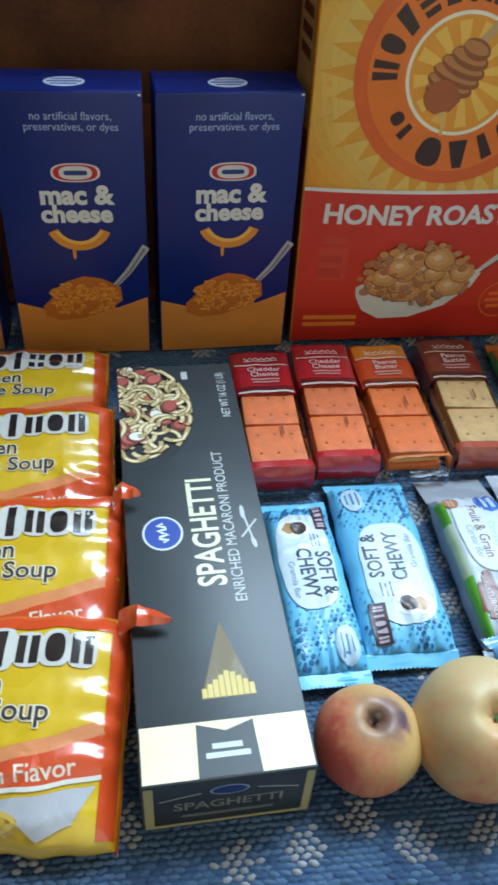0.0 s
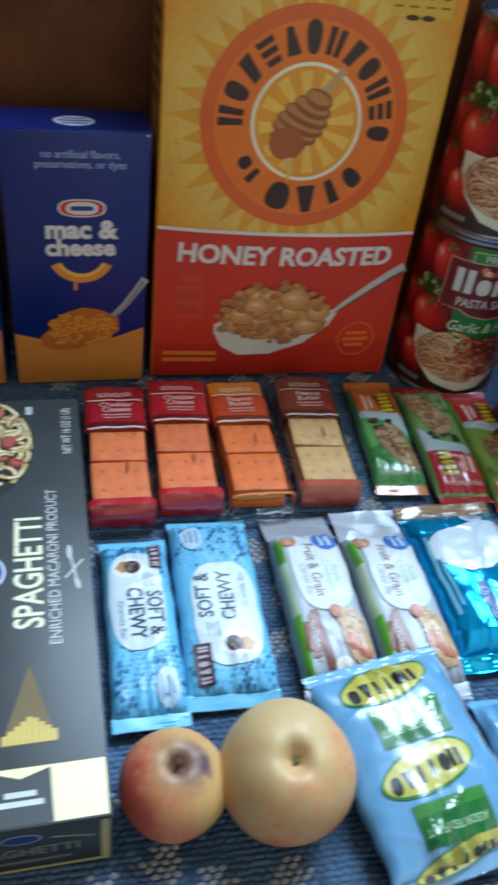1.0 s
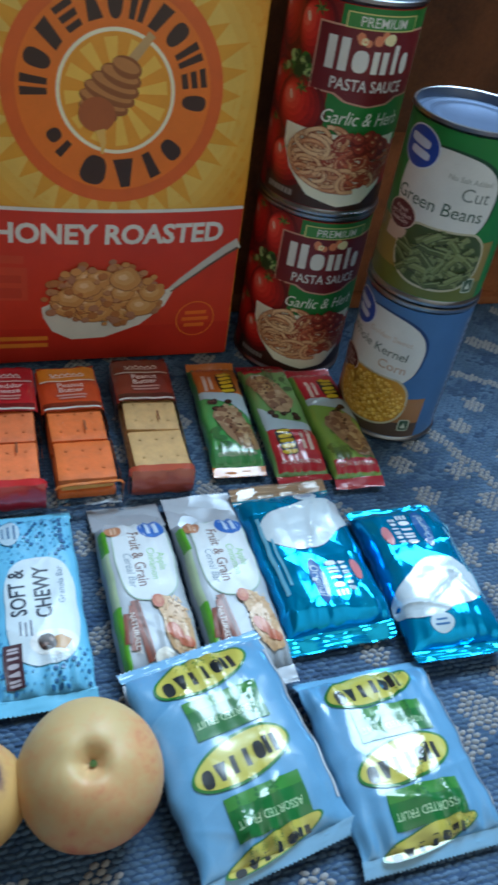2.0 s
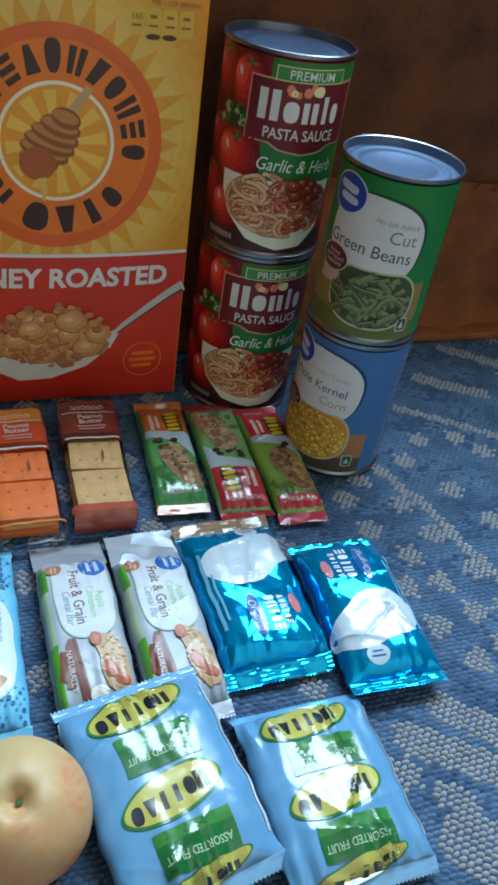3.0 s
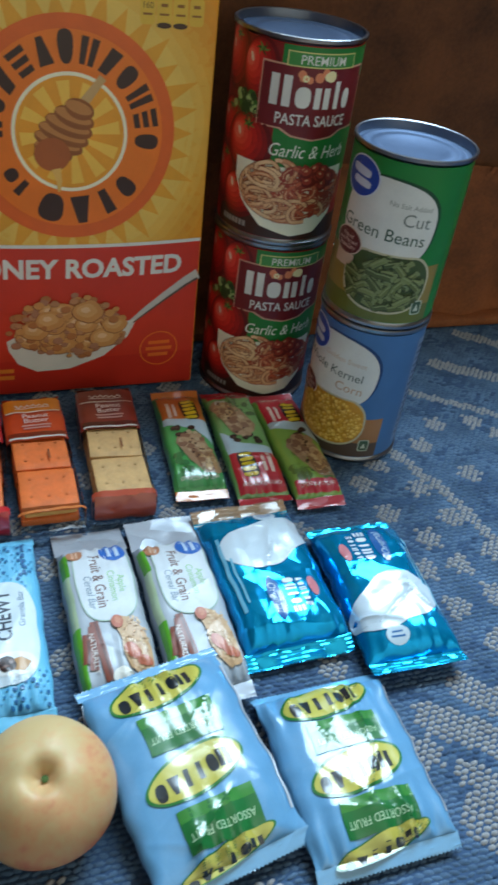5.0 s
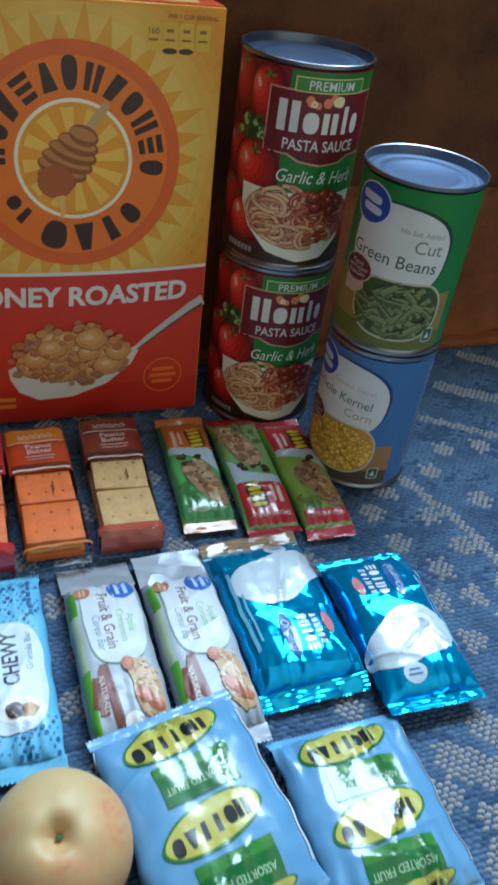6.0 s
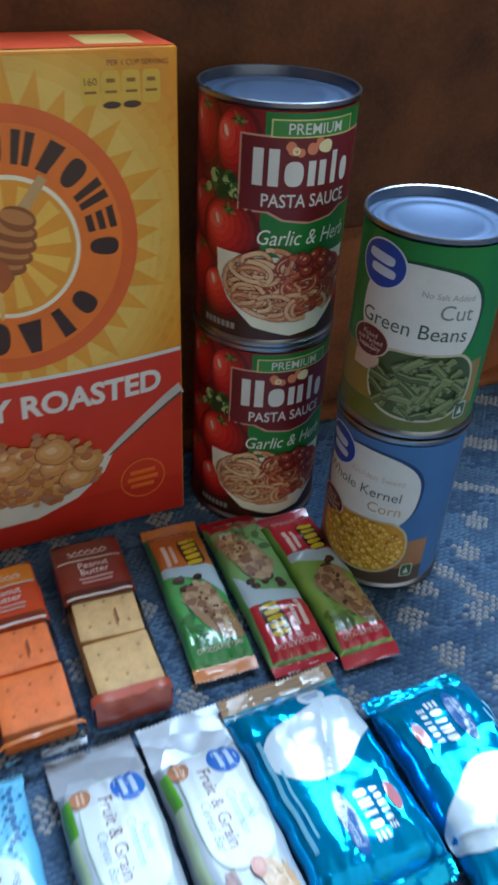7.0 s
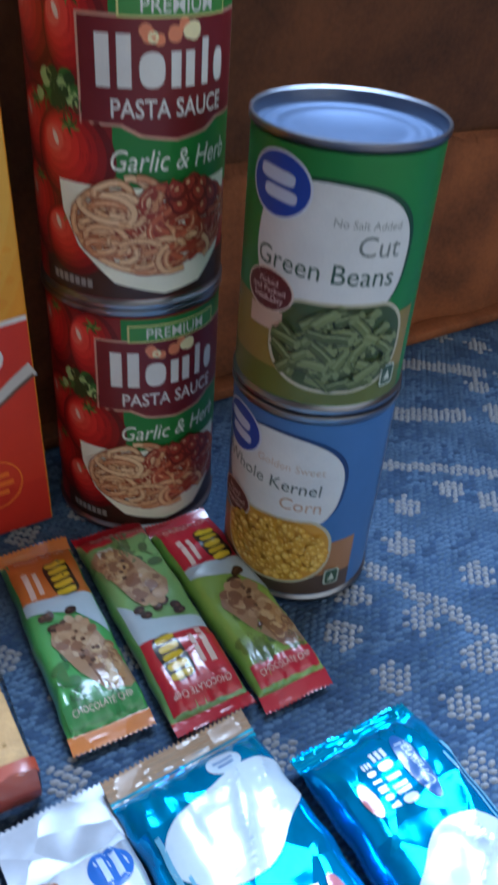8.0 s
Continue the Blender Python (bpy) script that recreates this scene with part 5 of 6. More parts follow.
def cracker_pack(m, wrap_rgb, head_rgb, cracker_rgb, line1, line2, label, seed, end_rgb=None):
    W, L, H = 0.041, 0.121, 0.0215
    root = thing("cracker_pack", m, label, "snack pack", "cracker packs")
    rnd = random.Random(seed)
    cm = mat("cracker", srgb(*cracker_rgb), 0.62, 0, 0.16, 130, 0.5, 700, per_piece=0.08)
    hm = mat("docking_hole_shade", tuple(0.68 * c for c in srgb(*cracker_rgb)), 0.8)
    fm = mat("filling", srgb(224, 168, 92), 0.7, 0, 0.1, 120, 0.3, 500)
    wrap = ink(*wrap_rgb)
    for k in range(3):
        y = -L / 2 + 0.0255 + 0.0365 * k
        for lev, (z0, z1) in enumerate(((0.0025, 0.0085), (0.0118, 0.0182))):
            bm = box_bm(-0.0182, 0.0182, -0.0176, 0.0176, z0, z1, 0.0014, 2)
            bmesh.ops.subdivide_edges(bm, edges=[e for e in bm.edges if e.calc_length() > 0.02], cuts=5, use_grid_fill=True)
            for v in bm.verts:
                v.co.z += 0.0005 * noise.noise(v.co * 160 + Vector((seed, k * 3, lev)))
            if lev:
                # docking holes as tiny raised boxes, the shade inside painted as darker cracker
                for a in (-1, 0, 1):
                    for c in (-1, 1):
                        box_bm(a * 0.011 - 0.0007, a * 0.011 + 0.0007, c * 0.0085 - 0.0007, c * 0.0085 + 0.0007, z1 - 0.0003, z1 + 0.00045, bm=bm)
                        for q in bm.faces[-6:]:
                            q.material_index = 1
            ob = part("cracker", bm, [cm, hm], root)
            ob.matrix_basis = pose(rnd.uniform(-0.0006, 0.0006), y, 0.0012 if lev else 0, 0, rnd.uniform(-1.2, 1.2), rnd.uniform(-2, 2))
        bm = box_bm(-0.0165, 0.0165, y - 0.016, y + 0.016, 0.0083, 0.0125, 0.001, 1)
        part("filling", bm, fm, root)
    # printed half of the wrapper, slightly slack
    def shell(y0, y1, z1, material, name, grow=0.0):
        bm = bmesh.new()
        rows = []
        ny = max(2, int((y1 - y0) / 0.0025))
        for j in range(ny + 1):
            y = y0 + (y1 - y0) * j / ny
            row = []
            for i in range(25):
                t = i / 24
                # over from one foot to the other
                if t < 0.22:
                    x, z = -W / 2 - grow, 0.002 + (z1 - 0.004) * t / 0.22
                elif t > 0.78:
                    x, z = W / 2 + grow, 0.002 + (z1 - 0.004) * (1 - t) / 0.22
                else:
                    q = (t - 0.22) / 0.56
                    x, z = (-W / 2 + W * q) * (1 + grow * 2 / W), z1 - 0.0016 * abs(2 * q - 1) ** 6
                k = 0.0007 * noise.noise(Vector((x * 120 + seed, y * 90, z * 60)))
                row.append(bm.verts.new((x + k * 0.5, y, z + k)))
            rows.append(row)
        for a, b in zip(rows, rows[1:]):
            for i in range(24):
                bm.faces.new((a[i], b[i], b[i + 1], a[i + 1]))
        bmesh.ops.recalc_face_normals(bm, faces=bm.faces)
        return part(name, bm, material, root)
    shell(L / 2 - 0.048, L / 2 - 0.001, H, wrap, "printed_wrapper", 0.0003)
    shell(-L / 2 + 0.001, L / 2 - 0.048, H - 0.0004, M_FILM, "clear_wrapper")
    shell(-L / 2 + 0.001, -L / 2 + (0.0030 if end_rgb and seed == 3 else 0.0075), H - 0.0001, ink(*(end_rgb or wrap_rgb)), "end_band", 0.0004)
    # folded ends
    for sgn in (-1, 1):
        bm = bmesh.new()
        rows = []
        for j in range(9):
            t = j / 8
            row = []
            for i in range(17):
                q = i / 16
                x = -W / 2 * 0.97 + W * 0.97 * q
                z = (H - 0.001) * (1 - t) + 0.0015 + 0.0012 * noise.noise(Vector((x * 150, t * 5, seed + sgn)))
                y = sgn * (L / 2 - 0.0012 + 0.0035 * math.sin(t * math.pi) + 0.0012 * noise.noise(Vector((x * 120 + seed, t * 4, 1))))
                row.append(bm.verts.new((x, y, z)))
            rows.append(row)
        for a, b in zip(rows, rows[1:]):
            for i in range(16):
                bm.faces.new((a[i], a[i + 1], b[i + 1], b[i]))
        part("end_fold", bm, wrap if sgn > 0 else M_FILM if seed == 3 else ink(*(end_rgb or wrap_rgb)), root)
    bm = bmesh.new()
    pts = [(-W / 2 + W * i / 20, -L / 2 - 0.0045 - 0.0007 * (i % 2), 0.0012 + 0.0012 * math.sin(i * 0.9 + seed)) for i in range(21)]
    a = [bm.verts.new(p) for p in pts]
    b = [bm.verts.new((p[0], -L / 2 + 0.0012, p[2] + 0.004)) for p in pts]
    for i in range(20):
        bm.faces.new((a[i], a[i + 1], b[i + 1], b[i]))
    part("crimp", bm, M_FILM, root)

    def w(u, v, h):
        q = u / W + 0.5
        k = 0.0007 * noise.noise(Vector((u * 120 + seed, v * 90, 1.2)))
        return Vector((u, v, H - 0.0016 * abs(2 * q - 1) ** 6 + k + h + 0.00045))
    ml = 0.003
    top = L / 2
    shapes(w, [rect(-W / 2 + 0.001, W / 2 - 0.001, top - 0.016, top - 0.002)], "head_print", ink(*head_rgb), 0, root, ml)
    shapes(w, stroke([(-0.0115 + 0.0021 * q, top - 0.0100 + (0.0020 if q == 1 else 0.0011) * (-1) ** q) for q in range(12)], 0.0011), "brand_bar", ink(236, 214, 206), 2, root, ml)
    shapes(w, stroke([(-0.0120, top - 0.0128), (0.0120, top - 0.0122)], 0.0007), "brand_bar", ink(236, 214, 206), 2.3, root, ml)
    shapes(w, [rect(-W / 2 + 0.0015, W / 2 - 0.0015, top - 0.0172, top - 0.0162)], "white_line", ink(240, 226, 214), 1, root, ml)
    words(w, line1, 0.0066, 0.001, top - 0.0215, ink(244, 214, 206), 1, root, bold=0.012, maxlen=ml)
    words(w, line2, 0.0066, 0.001, top - 0.0268, ink(244, 214, 206), 1, root, bold=0.012, maxlen=ml)
    shapes(w, [rect(-0.009, 0.011, top - 0.0330, top - 0.0315), rect(-0.008, 0.010, top - 0.0362, top - 0.0347)], "small_print", ink(226, 170, 160), 1, root, ml)
    shapes(w, [rect(-W / 2 + 0.001, W / 2 - 0.001, top - 0.0445, top - 0.0405)], "dark_line", ink(*[int(c * 0.6) for c in wrap_rgb]), 1, root, ml)
    shapes(w, [rect(-W / 2 + 0.0015, W / 2 - 0.0015, top - 0.0472, top - 0.0455)], "white_line", ink(244, 232, 222), 1.5, root, ml)
    # the upright notch of the tear strip
    shapes(lambda u, v, h: Vector((u, v, H - 0.0002 + h)), [rect(0.0045, 0.0056, -0.029 + 0.02 * (seed % 2), -0.019 + 0.02 * (seed % 2))], "tear_notch", mat("notch", srgb(120, 64, 30), 0.7), 1, root)
    return root


cracker_pack(pose(-0.0305, -0.0985, 0, 0, 0, 0.2), (196, 28, 40), (176, 26, 38), (222, 116, 62), "Cheddar", "Cheese", "red wrapped pack of orange cheese crackers on the rug", 2)
cracker_pack(pose(0.0140, -0.0915, 0, 0, 0, -0.8), (206, 34, 44), (186, 30, 40), (222, 114, 58), "Cheddar", "Cheese", "red wrapped pack of orange cheese crackers on the rug", 4)
cracker_pack(pose(0.0585, -0.0945, 0, 0, 0, 0.8), (222, 78, 34), (238, 136, 34), (222, 110, 42), "Peanut", "Butter", "orange wrapped pack of orange crackers on the rug", 3, (226, 128, 62))
cracker_pack(pose(0.1088, -0.0893, 0, 0, 0, -2.6), (142, 52, 38), (130, 46, 34), (206, 164, 108), "Peanut", "Butter", "brown wrapped pack of pale crackers on the rug", 5, (190, 82, 58))

# ---- granola bars in green wrappers ----


def granola_bar(m, cap_rgb, tag_rgb, label, seed, W=0.037, L=0.112, body_rgb=(116, 190, 92)):
    root, w = pillow("granola_bar", W, L, 0.0145, m, ink(*body_rgb), label, "snack bar", "green granola bars", fin=0.008, fin_mat=ink(*cap_rgb), square=6, seed=seed, wrinkle=0.0012, gather=0.0009, lift=0.5)
    ml = 0.0025
    rnd = random.Random(seed)
    hw = W / 2 * 0.90
    shapes(w, [rect(-hw, hw, L / 2 - 0.014, L / 2 - 0.0015)], "cap_print", ink(*cap_rgb), 0, root, ml)
    words(w, "CHOCOLATE CHIP" if seed != 31 else "PEANUT BUTTER", 0.0042, 0, L / 2 - 0.0075, ink(246, 220, 206), 8, root, wide=0.8, maxlen=ml)
    shapes(w, [[(-hw, L / 2 - 0.013), (hw, L / 2 - 0.013), (hw, L / 2 - 0.040), (-hw, L / 2 - 0.036)]], "flavour_tag", ink(*tag_rgb), 1, root, ml)
    shapes(w, [[(-hw, L / 2 - 0.036), (hw, L / 2 - 0.040), (hw, L / 2 - 0.066), (hw * 0.3, L / 2 - 0.050), (-hw, L / 2 - 0.043)]], "pale_swoosh", ink(196, 220, 232), 0.5, root, ml)
    # logo as a plain yellow bar with a dark edge
    shapes(w, [oval(hw * 0.34, L / 2 - 0.0265, 0.0065, 0.0128, 28, 5, 4)], "brand_bar", ink(44, 34, 26), 2, root, ml)
    for k in range(5):
        shapes(w, [oval(hw * 0.34, L / 2 - 0.0165 - 0.005 * k, 0.0050 if k else 0.0056, 0.0019, 16, 5, 3)], "brand_block", ink(240, 206, 40), 3, root, ml)
    shapes(w, [rect(-hw * 0.72, -hw * 0.55, L / 2 - 0.036, L / 2 - 0.017), rect(-hw * 0.42, -hw * 0.28, L / 2 - 0.034, L / 2 - 0.018)], "small_print", ink(240, 214, 200), 2, root, ml)
    # chocolate drops, leaves and a piece of bar
    for k in range(6):
        x, y = rnd.uniform(-0.6, 0.6) * hw, L / 2 - 0.047 - rnd.uniform(0, 0.012)
        shapes(w, [oval(x, y, 0.0030, 0.0024, 14, 40 * k)], "chip_picture", ink(56, 34, 24), 2 + 0.1 * k, root, ml)
        shapes(w, [oval(x - 0.0006, y + 0.0006, 0.0011, 0.0008, 10)], "chip_picture", ink(106, 74, 56), 3, root, ml)
    speckle(w, 0, -L / 2 + 0.024, hw * 0.85, 0.018, 0.0030, [ink(*[int(c * 0.72) for c in body_rgb]), ink(*[int(c * 0.95) for c in body_rgb]), ink(*[int(c * 0.6) for c in body_rgb])], 26, 1, root, rnd, maxlen=ml, stretch=1.6)
    body = [(-0.008, 0.004), (-0.006, 0.010), (0.0, 0.012), (0.006, 0.009), (0.010, -0.004), (0.0135, -0.017), (0.010, -0.020), (0.003, -0.019), (-0.003, -0.010)]
    big = [(x * 1.40, y * 1.40 - 0.016) for x, y in body]
    shapes(w, [big], "bar_picture", ink(178, 142, 108), 2, root, ml)
    # the cut end and the chocolate underside
    shapes(w, [oval(-0.001, -0.011, 0.0062, 0.0068, 20, 30)], "bar_picture", ink(150, 108, 80), 2.4, root, ml)
    shapes(w, [[(0.000, -0.024), (0.005, -0.022), (0.013, -0.040), (0.0095, -0.042), (0.003, -0.0405)]], "bar_picture", ink(146, 104, 74), 2.4, root, ml)
    speckle(w, 0.001, -0.010, 0.0088, 0.0115, 0.0024, [ink(206, 178, 142), ink(188, 152, 116), ink(200, 166, 128), ink(150, 108, 82)], 44, 3, root, rnd, maxlen=0)
    speckle(w, 0.0095, -0.029, 0.0056, 0.0115, 0.0021, [ink(204, 166, 114), ink(188, 146, 100), ink(212, 182, 138), ink(150, 106, 74)], 38, 3, root, rnd, maxlen=0)
    speckle(w, 0.003, -0.017, 0.0070, 0.0150, 0.0011, [ink(92, 60, 44)], 9, 3.8, root, rnd, maxlen=0)
    shapes(w, [rect(-hw, hw, -L / 2 + 0.0015, -L / 2 + 0.012)], "cap_print", ink(*(tag_rgb if seed != 31 else (70, 150, 84))), 1, root, ml)
    words(w, "CHOCOLATE CHIP", 0.0040, 0, -L / 2 + 0.0068, ink(246, 220, 206), 8, root, wide=0.8, maxlen=ml)
    shapes(w, [oval(hw * 0.55, -L / 2 + 0.0188, 0.0042, 0.0036, 20, 0, 6)], "calorie_mark", ink(228, 232, 220), 2, root, ml)
    words(w, "100", 0.0038, hw * 0.55, -L / 2 + 0.0192, ink(60, 70, 50), 3, root, maxlen=ml)
    return root


granola_bar(pose(0.1652, -0.0820, 0.0, 0, 0, -3.6), (226, 130, 50), (216, 120, 44), "green and orange wrapped granola bar on the rug", 31, 0.037, 0.108, (84, 178, 96))
granola_bar(pose(0.2055, -0.0912, 0.001, 0, 0, 177.4), (196, 34, 50), (206, 44, 58), "green and red wrapped granola bar on the rug", 32, 0.038, 0.119, (132, 186, 112))
granola_bar(pose(0.2437, -0.0995, 0.0005, 0, 0, -1.4), (206, 36, 58), (206, 40, 60), "green and pink wrapped granola bar on the rug", 33, 0.036, 0.114, (150, 192, 84))

# ---- light blue chewy bars ----


def chewy_bar(m, label, seed, W, L):
    root, w = pillow("chewy_bar", W, L, 0.0145, m, satin(112, 196, 236), label, "snack bar", "blue chewy bars", fin=0.008, fin_mat=satin(118, 206, 244), square=5, seed=seed, wrinkle=0.0011, gather=0.0012)
    ml = 0.0025
    rnd = random.Random(seed)
    k = W / 0.040
    dots, tiny = [], []
    for a in range(13):
        for b in range(14):
            x, y = (-0.0180 + a * 0.0030 + 0.0015 * (b % 2)) * k, L / 2 - 0.0020 - b * 0.0030
            if abs(x) > 0.0185 * k:
                continue
            for sgn in (1, -1):
                if sgn > 0 and b > 6 and x < 0.0135 * k or rnd.random() < 0.30:
                    continue
                big = rnd.random() < 0.55 - 0.03 * b
                r = rnd.uniform(0.0010, 0.0014) if big else rnd.uniform(0.0005, 0.0008)
                (dots if big else tiny).append(oval(x, sgn * y, r, r, 8))
    shapes(w, dots, "dot_print", satin(38, 112, 164), 1, root, 0)
    shapes(w, tiny, "dot_print", satin(66, 152, 204), 1, root, 0)
    shapes(w, [oval(-0.0015 * k, 0.0120, 0.0155 * k, 0.0345, 44, 0, 3.0)], "white_panel", satin(214, 228, 238), 2, root, ml)
    words(w, "SOFT &", 0.0122, 0.0085 * k, 0.0010, satin(40, 52, 72), 3, root, turn=-90, wide=0.78, bold=0.022, maxlen=ml)
    words(w, "CHEWY", 0.0122, -0.0022 * k, 0.0020, satin(40, 52, 72), 3, root, turn=-90, wide=0.80, bold=0.022, maxlen=ml)
    words(w, "Granola Bar", 0.0052, -0.0105 * k, -0.002, satin(104, 132, 160), 3, root, turn=-90, maxlen=ml)
    shapes(w, [rect(0.0034 * k, 0.0042 * k, 0.020, 0.030), rect(0.0056 * k, 0.0064 * k, 0.021, 0.030), rect(0.0078 * k, 0.0086 * k, 0.020, 0.029)], "small_print", satin(110, 120, 140), 3, root, ml)
    shapes(w, [rect(0.0082 * k, 0.0158 * k, 0.033, 0.056)], "brand_bar", satin(70, 34, 48), 4, root, ml)
    for a in range(5):
        shapes(w, [[(q, p) for p, q in one] for one in mark("bidtb"[a], 0.0350 + 0.0042 * a, 0.0381 + 0.0042 * a, 0.0098 * k, 0.0142 * k)], "brand_block", satin(196, 186, 196), 5, root, ml)
    shapes(w, [oval(-0.0050 * k, 0.0345, 0.0100 * k, 0.0078, 30)], "bar_picture", satin(236, 238, 240), 3, root, ml)
    shapes(w, [[(-0.0125 * k, 0.0345), (-0.0085 * k, 0.0305), (-0.0040 * k, 0.0320), (-0.0050 * k, 0.0385), (-0.0090 * k, 0.0395)]], "bar_picture", satin(190, 140, 84), 4, root, ml)
    shapes(w, [oval(-0.0022 * k, 0.0345, 0.0046, 0.0048, 20, 20, 2.6)], "chip_picture", satin(58, 38, 36), 5, root, ml)
    shapes(w, [oval(-0.0012 * k, 0.0365, 0.0020, 0.0010, 12, 20), oval(-0.0040 * k, 0.0330, 0.0012, 0.0016, 12)], "chip_picture", satin(122, 92, 84), 6, root, ml)
    shapes(w, [oval(0.0100 * k, -0.0445, 0.0065, 0.0105, 26)], "weight_mark", satin(186, 214, 232), 3, root, ml)
    shapes(w, [rect(0.0068 * k, 0.0078 * k, -0.051, -0.038), rect(0.0096 * k, 0.0106 * k, -0.050, -0.039), rect(0.0124 * k, 0.0132 * k, -0.049, -0.040)], "weight_mark", satin(90, 130, 170), 4, root, ml)
    shapes(w, [rect(-0.0150 * k, -0.0132 * k, -0.055 + 0.0048 * a, -0.0518 + 0.0048 * a) for a in range(6)], "ingredient_print", satin(50, 110, 160), 2, root, ml)
    return root


chewy_bar(pose(-0.0250, -0.2365, 0.0, 0, 0, 1.0), "light blue dotted chewy bar wrapper lying on the rug", 41, 0.040, 0.113)
chewy_bar(pose(0.0207, -0.2250, 0.0, 0, 0, 179.6), "light blue dotted chewy bar wrapper, turned end for end", 42, 0.050, 0.119)

# ---- fruit and grain bars ----


def fruit_bar(m, label, seed, W=0.0445, L=0.107):
    root, w = pillow("fruit_bar", W, L, 0.0190, m, satin(172, 180, 190), label, "snack bar", "fruit and grain bars", fin=0.010, back_fin=0.027, fin_mat=M_SILVER, square=8, seed=seed, wrinkle=0.0009, gather=0.0012)
    ml = 0.0025
    rnd = random.Random(seed)
    hw = W / 2 * 0.965
    for v0, v1 in ((-L / 2 + 0.002, -0.012), (0.026, L / 2 - 0.008)):
        shapes(w, [rect(-hw, -hw + 0.0045, v0, v1)], "green_edge", satin(92, 168, 44), 1, root, ml)
    shapes(w, [rect(-hw, -hw + 0.0040, -0.012, 0.026)], "green_edge", satin(186, 206, 170), 1, root, ml)
    shapes(w, [oval(0.0022, 0.022, 0.0172, 0.0330, 44, 0, 3.2)], "panel_line", satin(168, 198, 176), 1, root, ml)
    shapes(w, [oval(0.0022, 0.022, 0.0166, 0.0324, 44, 0, 3.2)], "white_panel", satin(214, 220, 226), 2, root, ml)
    shapes(w, [oval(0.0105, 0.0425, 0.0082, 0.0090, 36)], "badge", satin(38, 106, 190), 3, root, ml)
    shapes(w, [rect(0.0118, 0.0142, 0.037, 0.048), rect(0.0070, 0.0094, 0.037, 0.048)], "badge", satin(196, 214, 236), 4, root, ml)
    shapes(w, [oval(-0.0125, 0.0440, 0.0050, 0.0062, 28)], "seal", satin(190, 130, 96), 3, root, ml)
    shapes(w, [rect(-0.0142, -0.0130, 0.040, 0.048), rect(-0.0118, -0.0106, 0.040, 0.048)], "seal", satin(226, 190, 164), 4, root, ml)
    words(w, "Fruit & Grain", 0.0090, -0.0014, 0.0195, satin(120, 84, 76), 3, root, turn=-90, wide=0.86, bold=0.01, maxlen=ml)
    words(w, "Cereal Bar", 0.0066, -0.0075, 0.0115, satin(130, 150, 170), 3, root, turn=-90, wide=0.86, lean=0.2, maxlen=ml)
    words(w, "Apple", 0.0062, 0.0115, 0.0150, satin(150, 206, 130), 3, root, turn=-90, wide=0.9, maxlen=ml)
    words(w, "Cinnamon", 0.0062, 0.0062, 0.0140, satin(150, 206, 130), 3, root, turn=-90, wide=0.9, maxlen=ml)
    for k, (x0, y0, x1, y1) in enumerate(((-0.0135, -0.040, -0.0105, -0.013), (-0.0165, -0.036, -0.0140, -0.018), (-0.0060, -0.047, -0.0095, -0.010))):
        shapes(w, stroke([(x0, y0), ((x0 + x1) / 2, (y0 + y1) / 2), (x1, y1)], 0.0048), "cinnamon_picture", satin(136, 70, 54), 3 + 0.3 * k, root, ml)
        shapes(w, stroke([(x0 + 0.0008, y0), ((x0 + x1) / 2 + 0.0008, (y0 + y1) / 2), (x1 + 0.0008, y1)], 0.0014), "cinnamon_picture", satin(96, 46, 38), 3.2 + 0.3 * k, root, ml)
    words(w, "NATURALLY", 0.0044, -0.0118, -0.030, satin(226, 214, 206), 5, root, turn=-90, maxlen=ml)
    shapes(w, [[(0.0010, -0.0100), (0.0050, -0.0080), (0.0110, -0.0110), (0.0165, -0.0190), (0.0190, -0.0320), (0.0185, -0.0460), (0.0120, -0.0480), (0.0060, -0.0420), (0.0035, -0.0330), (0.0040, -0.0240)]], "crumble_picture", satin(208, 168, 128), 3.9, root, ml)
    heap = []
    for q in range(110):
        x, y = inside(0.0112, -0.028, 0.0075, 0.0175, rnd)
        a = rnd.uniform(0.0005, 0.0013)
        if q % 4 == 0:
            heap.append((oval(x, y, a, a * 0.8, 10, 37 * q), 0))
        heap.append((oval(x + 0.0002, y + 0.0002, a * 0.9, a * 0.74, 10, 37 * q), 1 + q % 4))
    for q, (x, y, a, b) in enumerate(((0.0035, -0.0125, 0.0034, 0.0046), (0.0085, -0.0330, 0.0036, 0.0058), (0.0140, -0.0400, 0.0028, 0.0046))):
        heap.append((oval(x, y, a, b, 18, 30 * q), 5))
        heap.append((oval(x + 0.0006, y + 0.0008, a * 0.55, b * 0.6, 14, 30 * q), 6))
    stack(w, heap, [satin(186, 140, 104), satin(214, 178, 138), satin(206, 164, 124), satin(220, 190, 152), satin(210, 170, 130), satin(190, 104, 78), satin(206, 132, 100)], "crumble_picture", 4, root, 0.0015)
    shapes(w, [oval(0.001, -0.046, 0.0055, 0.0055, 20)], "cream_picture", satin(238, 234, 224), 4.5, root, ml)
    return root


fruit_bar(pose(0.0793, -0.2345, 0.0, 0, 0, 0.2), "white and green fruit and grain bar on the rug", 51)
fruit_bar(pose(0.1260, -0.2385, 0.0, 0, 0, 0.6), "white and green fruit and grain bar on the rug", 52)

# ---- marshmallow rice bars in teal foil ----


